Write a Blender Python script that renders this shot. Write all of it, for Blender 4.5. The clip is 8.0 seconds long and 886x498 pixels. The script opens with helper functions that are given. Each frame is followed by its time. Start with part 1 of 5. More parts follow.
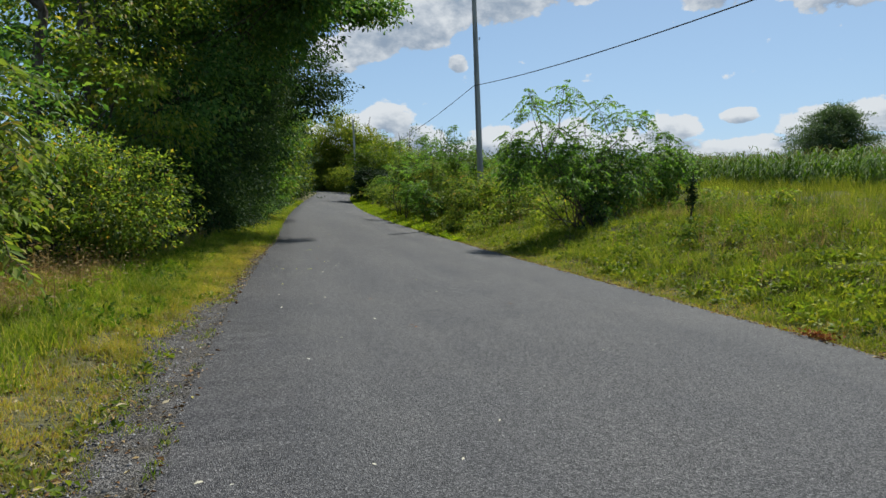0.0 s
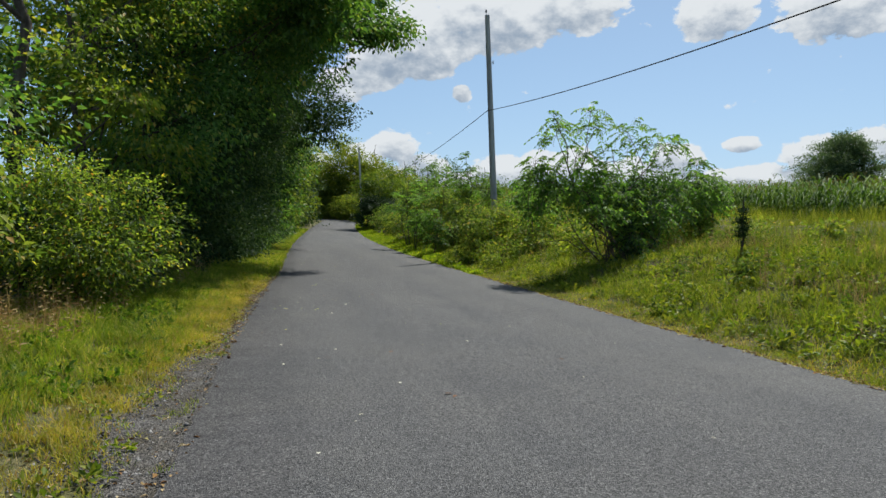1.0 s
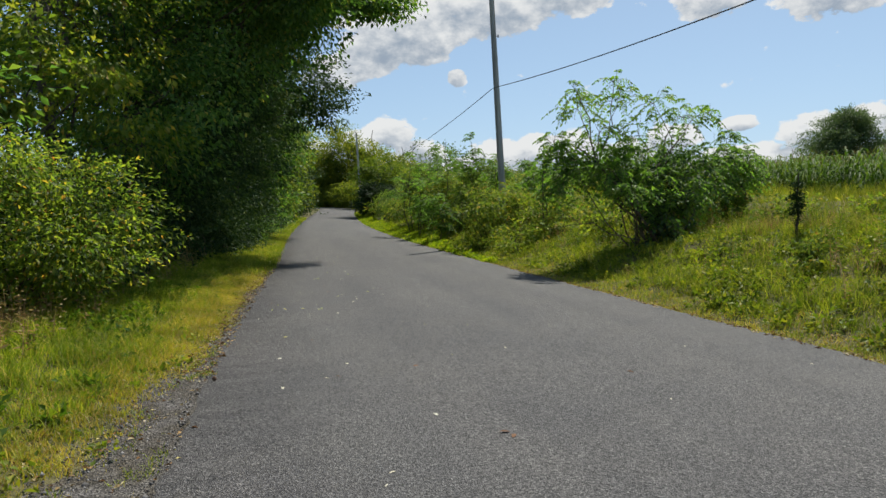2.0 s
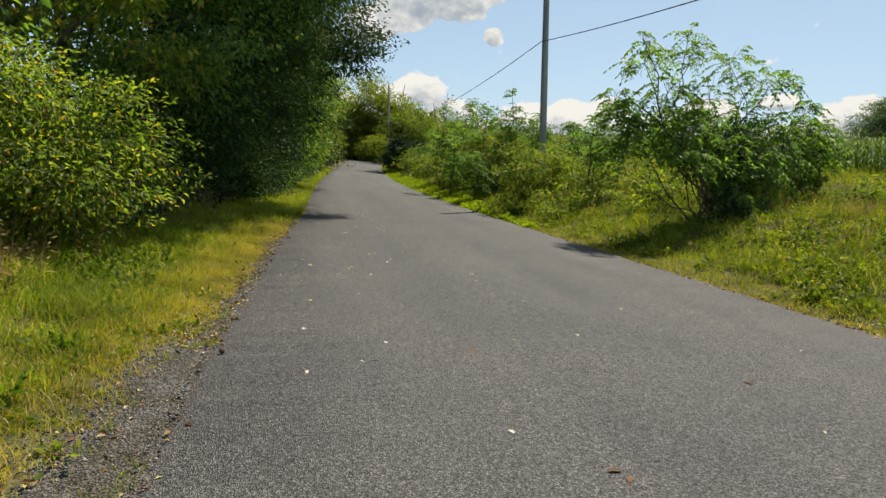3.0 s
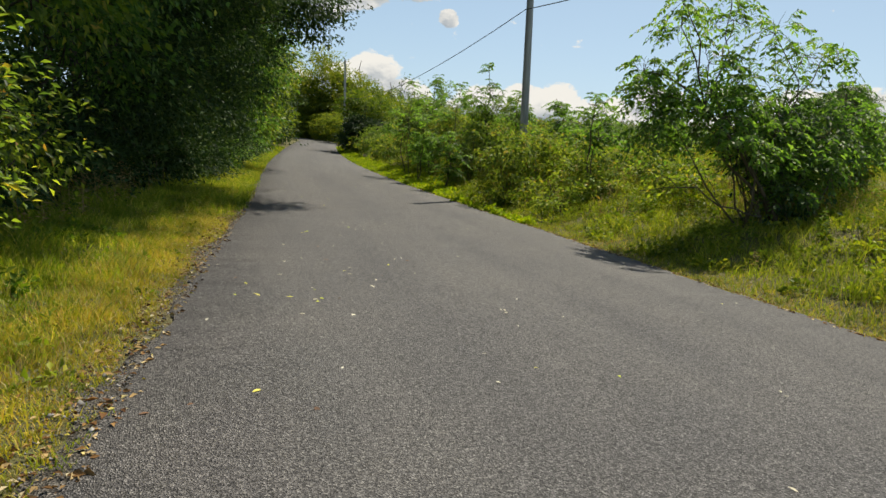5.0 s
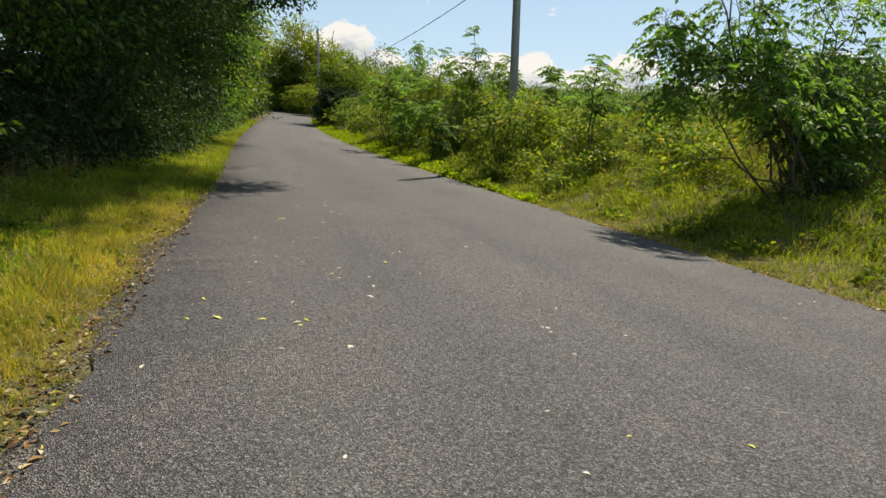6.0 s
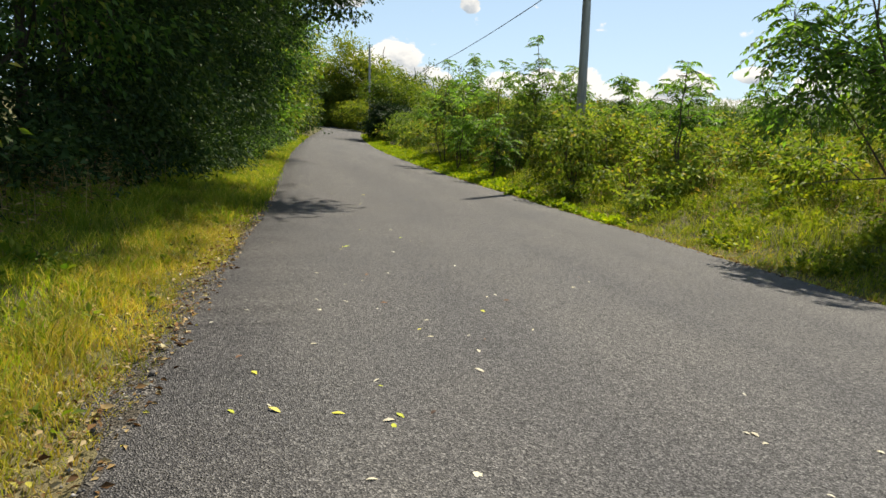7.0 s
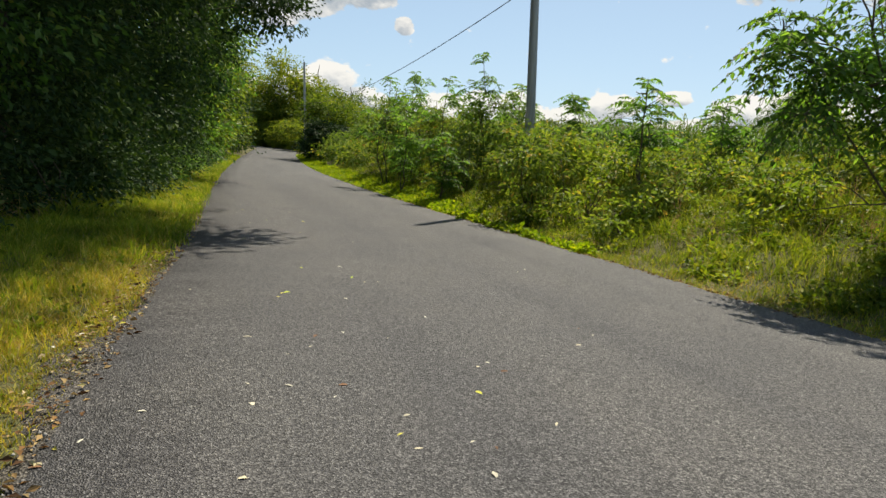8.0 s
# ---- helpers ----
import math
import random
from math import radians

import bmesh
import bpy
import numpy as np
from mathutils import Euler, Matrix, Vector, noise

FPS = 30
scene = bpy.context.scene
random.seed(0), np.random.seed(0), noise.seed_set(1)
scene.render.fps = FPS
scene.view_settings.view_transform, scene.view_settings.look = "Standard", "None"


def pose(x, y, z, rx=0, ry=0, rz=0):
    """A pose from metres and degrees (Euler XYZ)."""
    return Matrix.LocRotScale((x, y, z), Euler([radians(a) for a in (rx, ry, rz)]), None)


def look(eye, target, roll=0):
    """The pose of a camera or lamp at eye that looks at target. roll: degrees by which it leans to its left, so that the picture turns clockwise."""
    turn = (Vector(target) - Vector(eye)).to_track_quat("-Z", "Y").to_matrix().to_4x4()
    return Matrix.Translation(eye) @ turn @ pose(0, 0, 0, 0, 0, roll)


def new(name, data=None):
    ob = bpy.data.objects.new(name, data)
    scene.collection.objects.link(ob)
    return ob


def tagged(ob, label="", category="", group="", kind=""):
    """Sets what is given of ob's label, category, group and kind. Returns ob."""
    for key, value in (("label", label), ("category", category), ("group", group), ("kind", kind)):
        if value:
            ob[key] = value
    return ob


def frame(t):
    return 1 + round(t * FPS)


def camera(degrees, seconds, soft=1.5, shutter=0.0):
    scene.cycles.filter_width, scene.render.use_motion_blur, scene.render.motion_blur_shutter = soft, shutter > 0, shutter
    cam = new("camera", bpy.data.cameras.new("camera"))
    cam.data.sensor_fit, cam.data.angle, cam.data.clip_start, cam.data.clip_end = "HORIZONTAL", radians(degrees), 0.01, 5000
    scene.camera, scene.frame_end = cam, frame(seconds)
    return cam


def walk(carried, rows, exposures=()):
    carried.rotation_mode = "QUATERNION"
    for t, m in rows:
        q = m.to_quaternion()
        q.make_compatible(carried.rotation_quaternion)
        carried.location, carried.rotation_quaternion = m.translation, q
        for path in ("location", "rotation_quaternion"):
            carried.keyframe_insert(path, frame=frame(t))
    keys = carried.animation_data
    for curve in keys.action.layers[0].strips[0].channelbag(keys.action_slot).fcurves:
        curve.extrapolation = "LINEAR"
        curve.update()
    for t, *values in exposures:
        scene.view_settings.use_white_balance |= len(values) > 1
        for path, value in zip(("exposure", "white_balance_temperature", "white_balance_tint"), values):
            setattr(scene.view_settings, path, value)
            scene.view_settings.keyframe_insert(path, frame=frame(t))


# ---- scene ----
cam = camera(70.6, 8.0)
PATH = [
    (0, (-0.328, 0.683, 1.54), (0.198, 2.605, 1.37), 0.5),
    (0.3, (-0.319, 1.167, 1.536), (0.081, 3.125, 1.461), -0.6),
    (0.5, (-0.313, 1.49, 1.533), (0.093, 3.446, 1.426), 2.4),
    (0.8, (-0.303, 1.948, 1.564), (0.177, 3.886, 1.449), 0.1),
    (1, (-0.296, 2.253, 1.584), (0.219, 4.184, 1.503), 0.6),
    (1.3, (-0.286, 2.698, 1.571), (0.178, 4.642, 1.499), 0.7),
    (1.5, (-0.279, 2.994, 1.562), (0.222, 4.928, 1.462), 1.3),
    (1.8, (-0.26, 3.437, 1.555), (0.335, 5.342, 1.433), -0.9),
    (1.9, (-0.231, 3.619, 1.556), (0.274, 5.55, 1.437), -1.2),
    (2, (-0.251, 3.773, 1.549), (0.267, 5.701, 1.423), -0.7),
    (2.1, (-0.29, 3.936, 1.521), (0.193, 5.87, 1.358), -0.5),
    (2.2, (-0.297, 4.086, 1.505), (0.051, 6.047, 1.323), -0.3),
    (3.3, (-0.301, 5.487, 1.428), (0.177, 7.409, 1.148), 4.1),
    (3.5, (-0.205, 5.777, 1.435), (0.349, 7.674, 1.127), 1),
    (3.8, (-0.272, 6.259, 1.44), (0.367, 8.132, 1.146), 1.4),
    (4, (-0.317, 6.581, 1.443), (0.265, 8.471, 1.144), 3.5),
    (4.3, (-0.224, 7.03, 1.414), (0.369, 8.926, 1.177), 5.7),
    (4.5, (-0.162, 7.33, 1.395), (0.553, 9.183, 1.159), 2.2),
    (4.8, (-0.208, 7.802, 1.396), (0.533, 9.638, 1.11), 2.2),
    (5, (-0.239, 8.117, 1.396), (0.361, 10.002, 1.098), 4.7),
    (5.2, (-0.186, 8.36, 1.373), (0.496, 10.217, 1.082), 5.8),
    (6.3, (-0.08, 10.07, 1.344), (0.601, 11.908, 0.946), 2.8),
    (6.5, (-0.055, 10.369, 1.32), (0.72, 12.174, 0.944), 2),
    (6.8, (-0.12, 10.763, 1.303), (0.473, 12.622, 0.865), 3.2),
    (7, (-0.164, 11.025, 1.291), (0.366, 12.923, 0.949), 3.9),
    (7.3, (-0.1, 11.418, 1.285), (0.652, 13.235, 0.918), -0.2),
    (7.5, (-0.057, 11.68, 1.281), (0.748, 13.485, 0.978), -1.1),
    (7.7, (-0.059, 11.943, 1.281), (0.687, 13.772, 0.969), 0.2),
    (8, (-0.061, 12.338, 1.282), (0.657, 14.185, 1.015), 3.9),
]
walk(cam, [(t, look(eye, target, roll)) for t, eye, target, roll in PATH],
     exposures=[(0, 0.25, 6250, 6), (1.5, 0.37, 6450, 6), (2.2, 0.39, 6750, 7), (3.3, 0.53, 7350, 7), (5.2, 0.47, 7300, 7), (6.3, 0.63, 7300, 8), (7.3, 0.75, 7250, 8), (8, 0.58, 7200, 7)])

# world, sun, exposure
SUN_AZ, SUN_EL = 40.0, 54.5   # degrees right of +y, degrees up


def make_world():
    w = bpy.data.worlds.new("sky")
    scene.world = w
    w.use_nodes = True
    nt = w.node_tree
    nt.nodes.clear()
    nd = nt.nodes.new
    out, bg = nd("ShaderNodeOutputWorld"), nd("ShaderNodeBackground")
    sky = nd("ShaderNodeTexSky")
    sky.sky_type, sky.sun_disc = "NISHITA", False
    sky.sun_elevation, sky.sun_rotation = radians(SUN_EL), radians(SUN_AZ)
    sky.air_density, sky.dust_density, sky.ozone_density = 1.0, 0.6, 1.2

    def math_node(op, a, b=None, c=None, clamp=False):
        n = nd("ShaderNodeMath")
        n.operation, n.use_clamp = op, clamp
        for k, v in enumerate((a, b, c)):
            if v is None:
                continue
            if isinstance(v, (int, float)):
                n.inputs[k].default_value = v
            else:
                nt.links.new(v, n.inputs[k])
        return n.outputs[0]

    tc = nd("ShaderNodeTexCoord")
    sep = nd("ShaderNodeSeparateXYZ")
    nt.links.new(tc.outputs["Generated"], sep.inputs[0])
    X, Y, Z = sep.outputs
    az = math_node("MULTIPLY", math_node("ARCTAN2", X, Y), 57.2958)
    el = math_node("MULTIPLY", math_node("ARCSINE", Z), 57.2958)
    flat = nd("ShaderNodeCombineXYZ")
    nt.links.new(az, flat.inputs[0])
    nt.links.new(math_node("MULTIPLY", el, 1.5), flat.inputs[1])
    puff = nd("ShaderNodeTexNoise")
    puff.inputs["Scale"].default_value, puff.inputs["Detail"].default_value = 0.42, 9.0
    puff.inputs["Roughness"].default_value = 0.6
    nt.links.new(flat.outputs[0], puff.inputs["Vector"])
    broad = nd("ShaderNodeTexNoise")
    broad.inputs["Scale"].default_value, broad.inputs["Detail"].default_value = 0.045, 4.0
    nt.links.new(flat.outputs[0], broad.inputs["Vector"])
    cover = None
    shade = None
    for a, e, wa, he in CLOUDS:
        d = math_node("ADD", math_node("POWER", math_node("MULTIPLY", math_node("SUBTRACT", az, a), 1 / wa), 2.0),
                      math_node("POWER", math_node("MULTIPLY", math_node("SUBTRACT", el, e), 1 / he), 2.0))
        m = math_node("SUBTRACT", 1.0, d)
        s = math_node("MULTIPLY", math_node("SUBTRACT", el, e), 1 / he)
        s = math_node("ADD", s, math_node("MULTIPLY", d, 0.6))
        cover = m if cover is None else math_node("MAXIMUM", cover, m)
        shade = s if shade is None else math_node("MINIMUM", shade, s)
    # clouds elsewhere in the sky, out of the named ones
    far = math_node("MULTIPLY", math_node("SUBTRACT", broad.outputs["Fac"], 0.56), 6.0)
    away = math_node("GREATER_THAN", math_node("ABSOLUTE", math_node("SUBTRACT", az, 16.0)), 48.0)
    far = math_node("MULTIPLY", far, math_node("MAXIMUM", away, math_node("GREATER_THAN", el, 34.0)))
    cover = math_node("MAXIMUM", math_node("MAXIMUM", cover, -1.2), math_node("SUBTRACT", far, 0.4))
    dens = math_node("ADD", cover, math_node("MULTIPLY", math_node("SUBTRACT", puff.outputs["Fac"], 0.5), 2.6))
    mask = nd("ShaderNodeMapRange")
    mask.interpolation_type = "SMOOTHSTEP"
    mask.inputs["From Min"].default_value, mask.inputs["From Max"].default_value = 0.0, 0.26
    nt.links.new(dens, mask.inputs["Value"])
    # lit tops and grey bellies
    grey = nd("ShaderNodeMapRange")
    grey.interpolation_type = "SMOOTHSTEP"
    grey.inputs["From Min"].default_value, grey.inputs["From Max"].default_value = -0.8, 0.45
    nt.links.new(math_node("ADD", shade, math_node("MULTIPLY", math_node("SUBTRACT", puff.outputs["Fac"], 0.5), 2.6)), grey.inputs["Value"])
    tone = nd("ShaderNodeMix")
    tone.data_type = "RGBA"
    tone.inputs[6].default_value = (3.3, 4.0, 5.1, 1)
    tone.inputs[7].default_value = (8.4, 8.5, 8.8, 1)
    nt.links.new(grey.outputs[0], tone.inputs[0])
    # thin whitish haze low down
    haze = nd("ShaderNodeMapRange")
    haze.inputs["From Min"].default_value, haze.inputs["From Max"].default_value = 0.0, 26.0
    haze.inputs["To Min"].default_value, haze.inputs["To Max"].default_value = 0.62, 0.22
    nt.links.new(el, haze.inputs["Value"])
    pale = nd("ShaderNodeMix")
    pale.data_type = "RGBA"
    pale.inputs[7].default_value = (4.6, 7.0, 10.5, 1)
    nt.links.new(haze.outputs[0], pale.inputs[0])
    nt.links.new(sky.outputs[0], pale.inputs[6])
    both = nd("ShaderNodeMix")
    both.data_type = "RGBA"
    nt.links.new(mask.outputs[0], both.inputs[0])
    nt.links.new(pale.outputs[2], both.inputs[6])
    nt.links.new(tone.outputs[2], both.inputs[7])
    nt.links.new(both.outputs[2], bg.inputs[0])
    bg.inputs[1].default_value = 0.074
    nt.links.new(bg.outputs[0], out.inputs[0])


# clouds: degrees right of +y, degrees up, half-widths
CLOUDS = [
    (12.0, 16.4, 6.5, 3.4), (19.5, 18.0, 7.0, 3.2), (26.5, 18.6, 5.0, 2.2), (8.5, 13.4, 3.2, 1.7), (13.0, 14.2, 3.4, 1.6), (5.5, 12.0, 3.0, 1.6), (16.5, 11.6, 1.0, 0.8),
    (38.0, 17.2, 3.6, 2.2), (47.0, 16.6, 5.0, 2.8), (56.0, 15.5, 5.0, 2.4),
    (10.4, 6.9, 2.4, 1.5), (7.2, 5.6, 2.4, 1.5), (13.2, 5.2, 2.6, 1.3), (10.0, 4.0, 5.5, 1.4), (4.0, 4.6, 3.0, 1.6),
    (35.0, 5.8, 2.4, 1.2), (40.3, 6.7, 1.6, 0.7), (31.5, 4.4, 3.2, 1.6), (45.5, 5.8, 2.6, 1.4), (50.0, 6.4, 2.6, 1.4), (55.0, 5.8, 4.0, 1.6),
    (41.0, 3.8, 6.0, 1.3), (25.0, 4.8, 4.6, 2.2), (24.0, 3.6, 9.0, 1.9), (34.0, 3.6, 6.0, 1.6), (20.0, 4.6, 3.4, 1.7), (18.0, 3.4, 4.0, 1.3), (52.0, 3.6, 7.0, 1.4),
]
make_world()
sun_data = bpy.data.lights.new("sun", "SUN")
sun_data.energy, sun_data.angle, sun_data.color = 5.0, radians(0.53), (1.0, 0.955, 0.88)
sun = new("sun", sun_data)
a, e = radians(SUN_AZ), radians(SUN_EL)
sun.matrix_world = look((60 * math.sin(a) * math.cos(e), 60 * math.cos(a) * math.cos(e), 60 * math.sin(e)), (0, 0, 0))


# ---- materials ----
def nodes_of(name):
    m = bpy.data.materials.new(name)
    m.use_nodes = True
    nt = m.node_tree
    nt.nodes.clear()
    return m, nt, nt.nodes.new, nt.links.new


def ramp(nt, fac, stops):
    r = nt.nodes.new("ShaderNodeValToRGB")
    els = r.color_ramp.elements
    while len(els) < len(stops):
        els.new(0.5)
    for e_, (p, c) in zip(els, stops):
        e_.position, e_.color = p, (*c, 1)
    nt.links.new(fac, r.inputs[0])
    return r.outputs[0]


def noise_fac(nt, scale, detail=4.0, rough=0.55, coord="Object", stretch=None):
    tc = nt.nodes.new("ShaderNodeTexCoord")
    n = nt.nodes.new("ShaderNodeTexNoise")
    n.inputs["Scale"].default_value, n.inputs["Detail"].default_value, n.inputs["Roughness"].default_value = scale, detail, rough
    src = tc.outputs[coord]
    if stretch:
        mp = nt.nodes.new("ShaderNodeMapping")
        mp.inputs["Scale"].default_value = stretch
        nt.links.new(src, mp.inputs[0])
        src = mp.outputs[0]
    nt.links.new(src, n.inputs["Vector"])
    return n.outputs["Fac"]


def mix_rgb(nt, fac, c1, c2, mode="MIX"):
    m = nt.nodes.new("ShaderNodeMix")
    m.data_type, m.blend_type = "RGBA", mode
    for k, v in ((0, fac), (6, c1), (7, c2)):
        if isinstance(v, (int, float)):
            m.inputs[k].default_value = v
        elif isinstance(v, tuple):
            m.inputs[k].default_value = (*v, 1)
        else:
            nt.links.new(v, m.inputs[k])
    return m.outputs[2]


def leaf_material(name, stops, through_col, amount=0.4, gloss=0.58, patch=0.6, swing=0.2, spec=0.1):
    """Leaves: each takes its own shade, with slow change through the crown, and lets light through."""
    m, nt, nd, ln = nodes_of(name)
    g = nd("ShaderNodeNewGeometry")
    col = ramp(nt, g.outputs["Random Per Island"], stops)
    slow = noise_fac(nt, patch, 2.0)
    tone = ramp(nt, slow, [(0.32, (0.92 - swing, 0.96 - swing, 0.9 - swing)), (0.68, (1.0 + swing, 0.98 + swing * 0.8, 0.95))])
    col = mix_rgb(nt, 1.0, col, tone, "MULTIPLY")
    p = nd("ShaderNodeBsdfPrincipled")
    ln(col, p.inputs["Base Color"])
    p.inputs["Roughness"].default_value = gloss
    p.inputs["Specular IOR Level"].default_value = spec
    tr = nd("ShaderNodeBsdfTranslucent")
    ln(mix_rgb(nt, 1.0, col, through_col, "MULTIPLY"), tr.inputs[0])
    mx = nd("ShaderNodeMixShader")
    mx.inputs[0].default_value = amount
    ln(p.outputs[0], mx.inputs[1])
    ln(tr.outputs[0], mx.inputs[2])
    out = nd("ShaderNodeOutputMaterial")
    ln(mx.outputs[0], out.inputs[0])
    return m


def surface(name, col_fn, rough=0.9, bump=None, spec=0.3):
    m, nt, nd, ln = nodes_of(name)
    p = nd("ShaderNodeBsdfPrincipled")
    ln(col_fn(nt), p.inputs["Base Color"])
    p.inputs["Roughness"].default_value, p.inputs["Specular IOR Level"].default_value = rough, spec
    if bump:
        b = nd("ShaderNodeBump")
        h, dist = bump(nt)
        b.inputs["Distance"].default_value, b.inputs["Strength"].default_value = dist, 1.0
        ln(h, b.inputs["Height"])
        ln(b.outputs[0], p.inputs["Normal"])
    out = nd("ShaderNodeOutputMaterial")
    ln(p.outputs[0], out.inputs[0])
    return m


def voronoi(nt, scale, out="Distance", coord="Object"):
    tc = nt.nodes.new("ShaderNodeTexCoord")
    v = nt.nodes.new("ShaderNodeTexVoronoi")
    v.inputs["Scale"].default_value = scale
    nt.links.new(tc.outputs[coord], v.inputs["Vector"])
    return v.outputs[out]


def asphalt_col(nt):
    bw = nt.nodes.new("ShaderNodeSeparateColor")
    nt.links.new(voronoi(nt, 135.0, "Color"), bw.inputs[0])
    stone = ramp(nt, bw.outputs[0], [(0.0, (0.022, 0.022, 0.023)), (0.4, (0.060, 0.059, 0.060)), (0.8, (0.104, 0.102, 0.101)), (1.0, (0.18, 0.178, 0.174))])
    fine = ramp(nt, noise_fac(nt, 42.0, 5.0, 0.7), [(0.34, (0.52, 0.52, 0.53)), (0.66, (1.46, 1.455, 1.43))])
    streak = ramp(nt, noise_fac(nt, 0.9, 5.0, 0.55, stretch=(1.0, 0.12, 1.0)), [(0.3, (0.82, 0.82, 0.84)), (0.7, (1.15, 1.13, 1.1))])
    blot = ramp(nt, noise_fac(nt, 0.6, 4.0), [(0.35, (0.9, 0.9, 0.92)), (0.7, (1.1, 1.08, 1.06))])
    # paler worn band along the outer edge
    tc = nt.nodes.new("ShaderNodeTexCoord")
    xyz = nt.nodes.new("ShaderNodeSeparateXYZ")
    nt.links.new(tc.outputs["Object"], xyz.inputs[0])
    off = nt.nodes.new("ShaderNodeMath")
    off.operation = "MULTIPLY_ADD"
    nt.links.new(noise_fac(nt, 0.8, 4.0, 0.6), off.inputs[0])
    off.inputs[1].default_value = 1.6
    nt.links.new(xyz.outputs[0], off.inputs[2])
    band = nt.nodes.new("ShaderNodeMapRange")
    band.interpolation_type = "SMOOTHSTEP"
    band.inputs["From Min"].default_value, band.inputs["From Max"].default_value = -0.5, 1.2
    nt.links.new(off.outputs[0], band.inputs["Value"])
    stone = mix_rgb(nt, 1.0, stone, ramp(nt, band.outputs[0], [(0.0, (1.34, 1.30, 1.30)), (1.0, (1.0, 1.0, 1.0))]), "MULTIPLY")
    c = mix_rgb(nt, 1.0, stone, fine, "MULTIPLY")
    c = mix_rgb(nt, 1.0, c, streak, "MULTIPLY")
    return mix_rgb(nt, 1.0, c, blot, "MULTIPLY")


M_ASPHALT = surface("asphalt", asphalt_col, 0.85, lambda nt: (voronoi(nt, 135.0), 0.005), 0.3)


def soil_col(nt):
    c = ramp(nt, noise_fac(nt, 0.5, 6.0, 0.65), [(0.3, (0.08, 0.085, 0.034)), (0.55, (0.135, 0.124, 0.062)), (0.75, (0.20, 0.162, 0.098))])
    return mix_rgb(nt, 1.0, c, ramp(nt, noise_fac(nt, 14.0, 5.0, 0.7), [(0.3, (0.55, 0.55, 0.5)), (0.7, (1.25, 1.25, 1.2))]), "MULTIPLY")


M_GROUND = surface("grassy_soil", soil_col, 0.95, lambda nt: (noise_fac(nt, 9.0, 6.0, 0.7), 0.06), 0.1)


def gravel_col(nt):
    bw = nt.nodes.new("ShaderNodeSeparateColor")
    nt.links.new(voronoi(nt, 95.0, "Color"), bw.inputs[0])
    c = ramp(nt, bw.outputs[0], [(0.0, (0.026, 0.025, 0.025)), (0.5, (0.088, 0.084, 0.082)), (1.0, (0.23, 0.222, 0.214))])
    dirt = ramp(nt, noise_fac(nt, 3.0, 6.0, 0.65), [(0.35, (0.55, 0.48, 0.36)), (0.65, (1.05, 1.02, 1.0))])
    return mix_rgb(nt, 1.0, c, dirt, "MULTIPLY")


M_GRAVEL = surface("gravel", gravel_col, 0.9, lambda nt: (voronoi(nt, 95.0), 0.012), 0.2)


def isl(nt):
    return nt.nodes.new("ShaderNodeNewGeometry").outputs["Random Per Island"]


def rnd(nt):
    return nt.nodes.new("ShaderNodeObjectInfo").outputs["Random"]


M_STONE = surface("loose_stone", lambda nt: mix_rgb(nt, 1.0, ramp(nt, isl(nt), [(0, (0.06, 0.055, 0.05)), (0.7, (0.10, 0.096, 0.094)), (1, (0.34, 0.325, 0.31))]),
                                                     ramp(nt, noise_fac(nt, 60.0), [(0.3, (0.8, 0.8, 0.8)), (0.7, (1.1, 1.1, 1.1))]), "MULTIPLY"), 0.9)
M_BARK = surface("bark", lambda nt: ramp(nt, noise_fac(nt, 7.0, 6.0, 0.7, stretch=(1, 1, 0.18)), [(0.3, (0.035, 0.028, 0.022)), (0.6, (0.11, 0.09, 0.07)), (0.8, (0.19, 0.165, 0.135))]),
                 0.95, lambda nt: (noise_fac(nt, 9.0, 6.0, 0.7, stretch=(1, 1, 0.18)), 0.05), 0.1)
M_TWIG = surface("green_brown_stem", lambda nt: ramp(nt, noise_fac(nt, 5.0, 4.0), [(0.3, (0.05, 0.04, 0.025)), (0.7, (0.13, 0.10, 0.06))]), 0.8)
M_POLE = surface("weathered_pole_wood", lambda nt: ramp(nt, noise_fac(nt, 6.0, 7.0, 0.7, stretch=(1, 1, 0.06)), [(0.28, (0.20, 0.195, 0.19)), (0.55, (0.38, 0.37, 0.355)), (0.8, (0.52, 0.505, 0.485))]),
                 0.9, lambda nt: (noise_fac(nt, 8.0, 6.0, 0.7, stretch=(1, 1, 0.05)), 0.02), 0.1)
M_WIRE = surface("black_cable_sheath", lambda nt: ramp(nt, noise_fac(nt, 3.0), [(0.3, (0.012, 0.012, 0.013)), (0.7, (0.03, 0.03, 0.03))]), 0.6)
M_PORCELAIN = surface("glazed_insulator", lambda nt: ramp(nt, noise_fac(nt, 20.0), [(0.3, (0.10, 0.09, 0.085)), (0.7, (0.16, 0.14, 0.13))]), 0.25, None, 0.5)
M_STEEL = surface("galvanised_steel", lambda nt: ramp(nt, noise_fac(nt, 25.0), [(0.3, (0.22, 0.22, 0.22)), (0.7, (0.36, 0.36, 0.36))]), 0.5, None, 0.6)

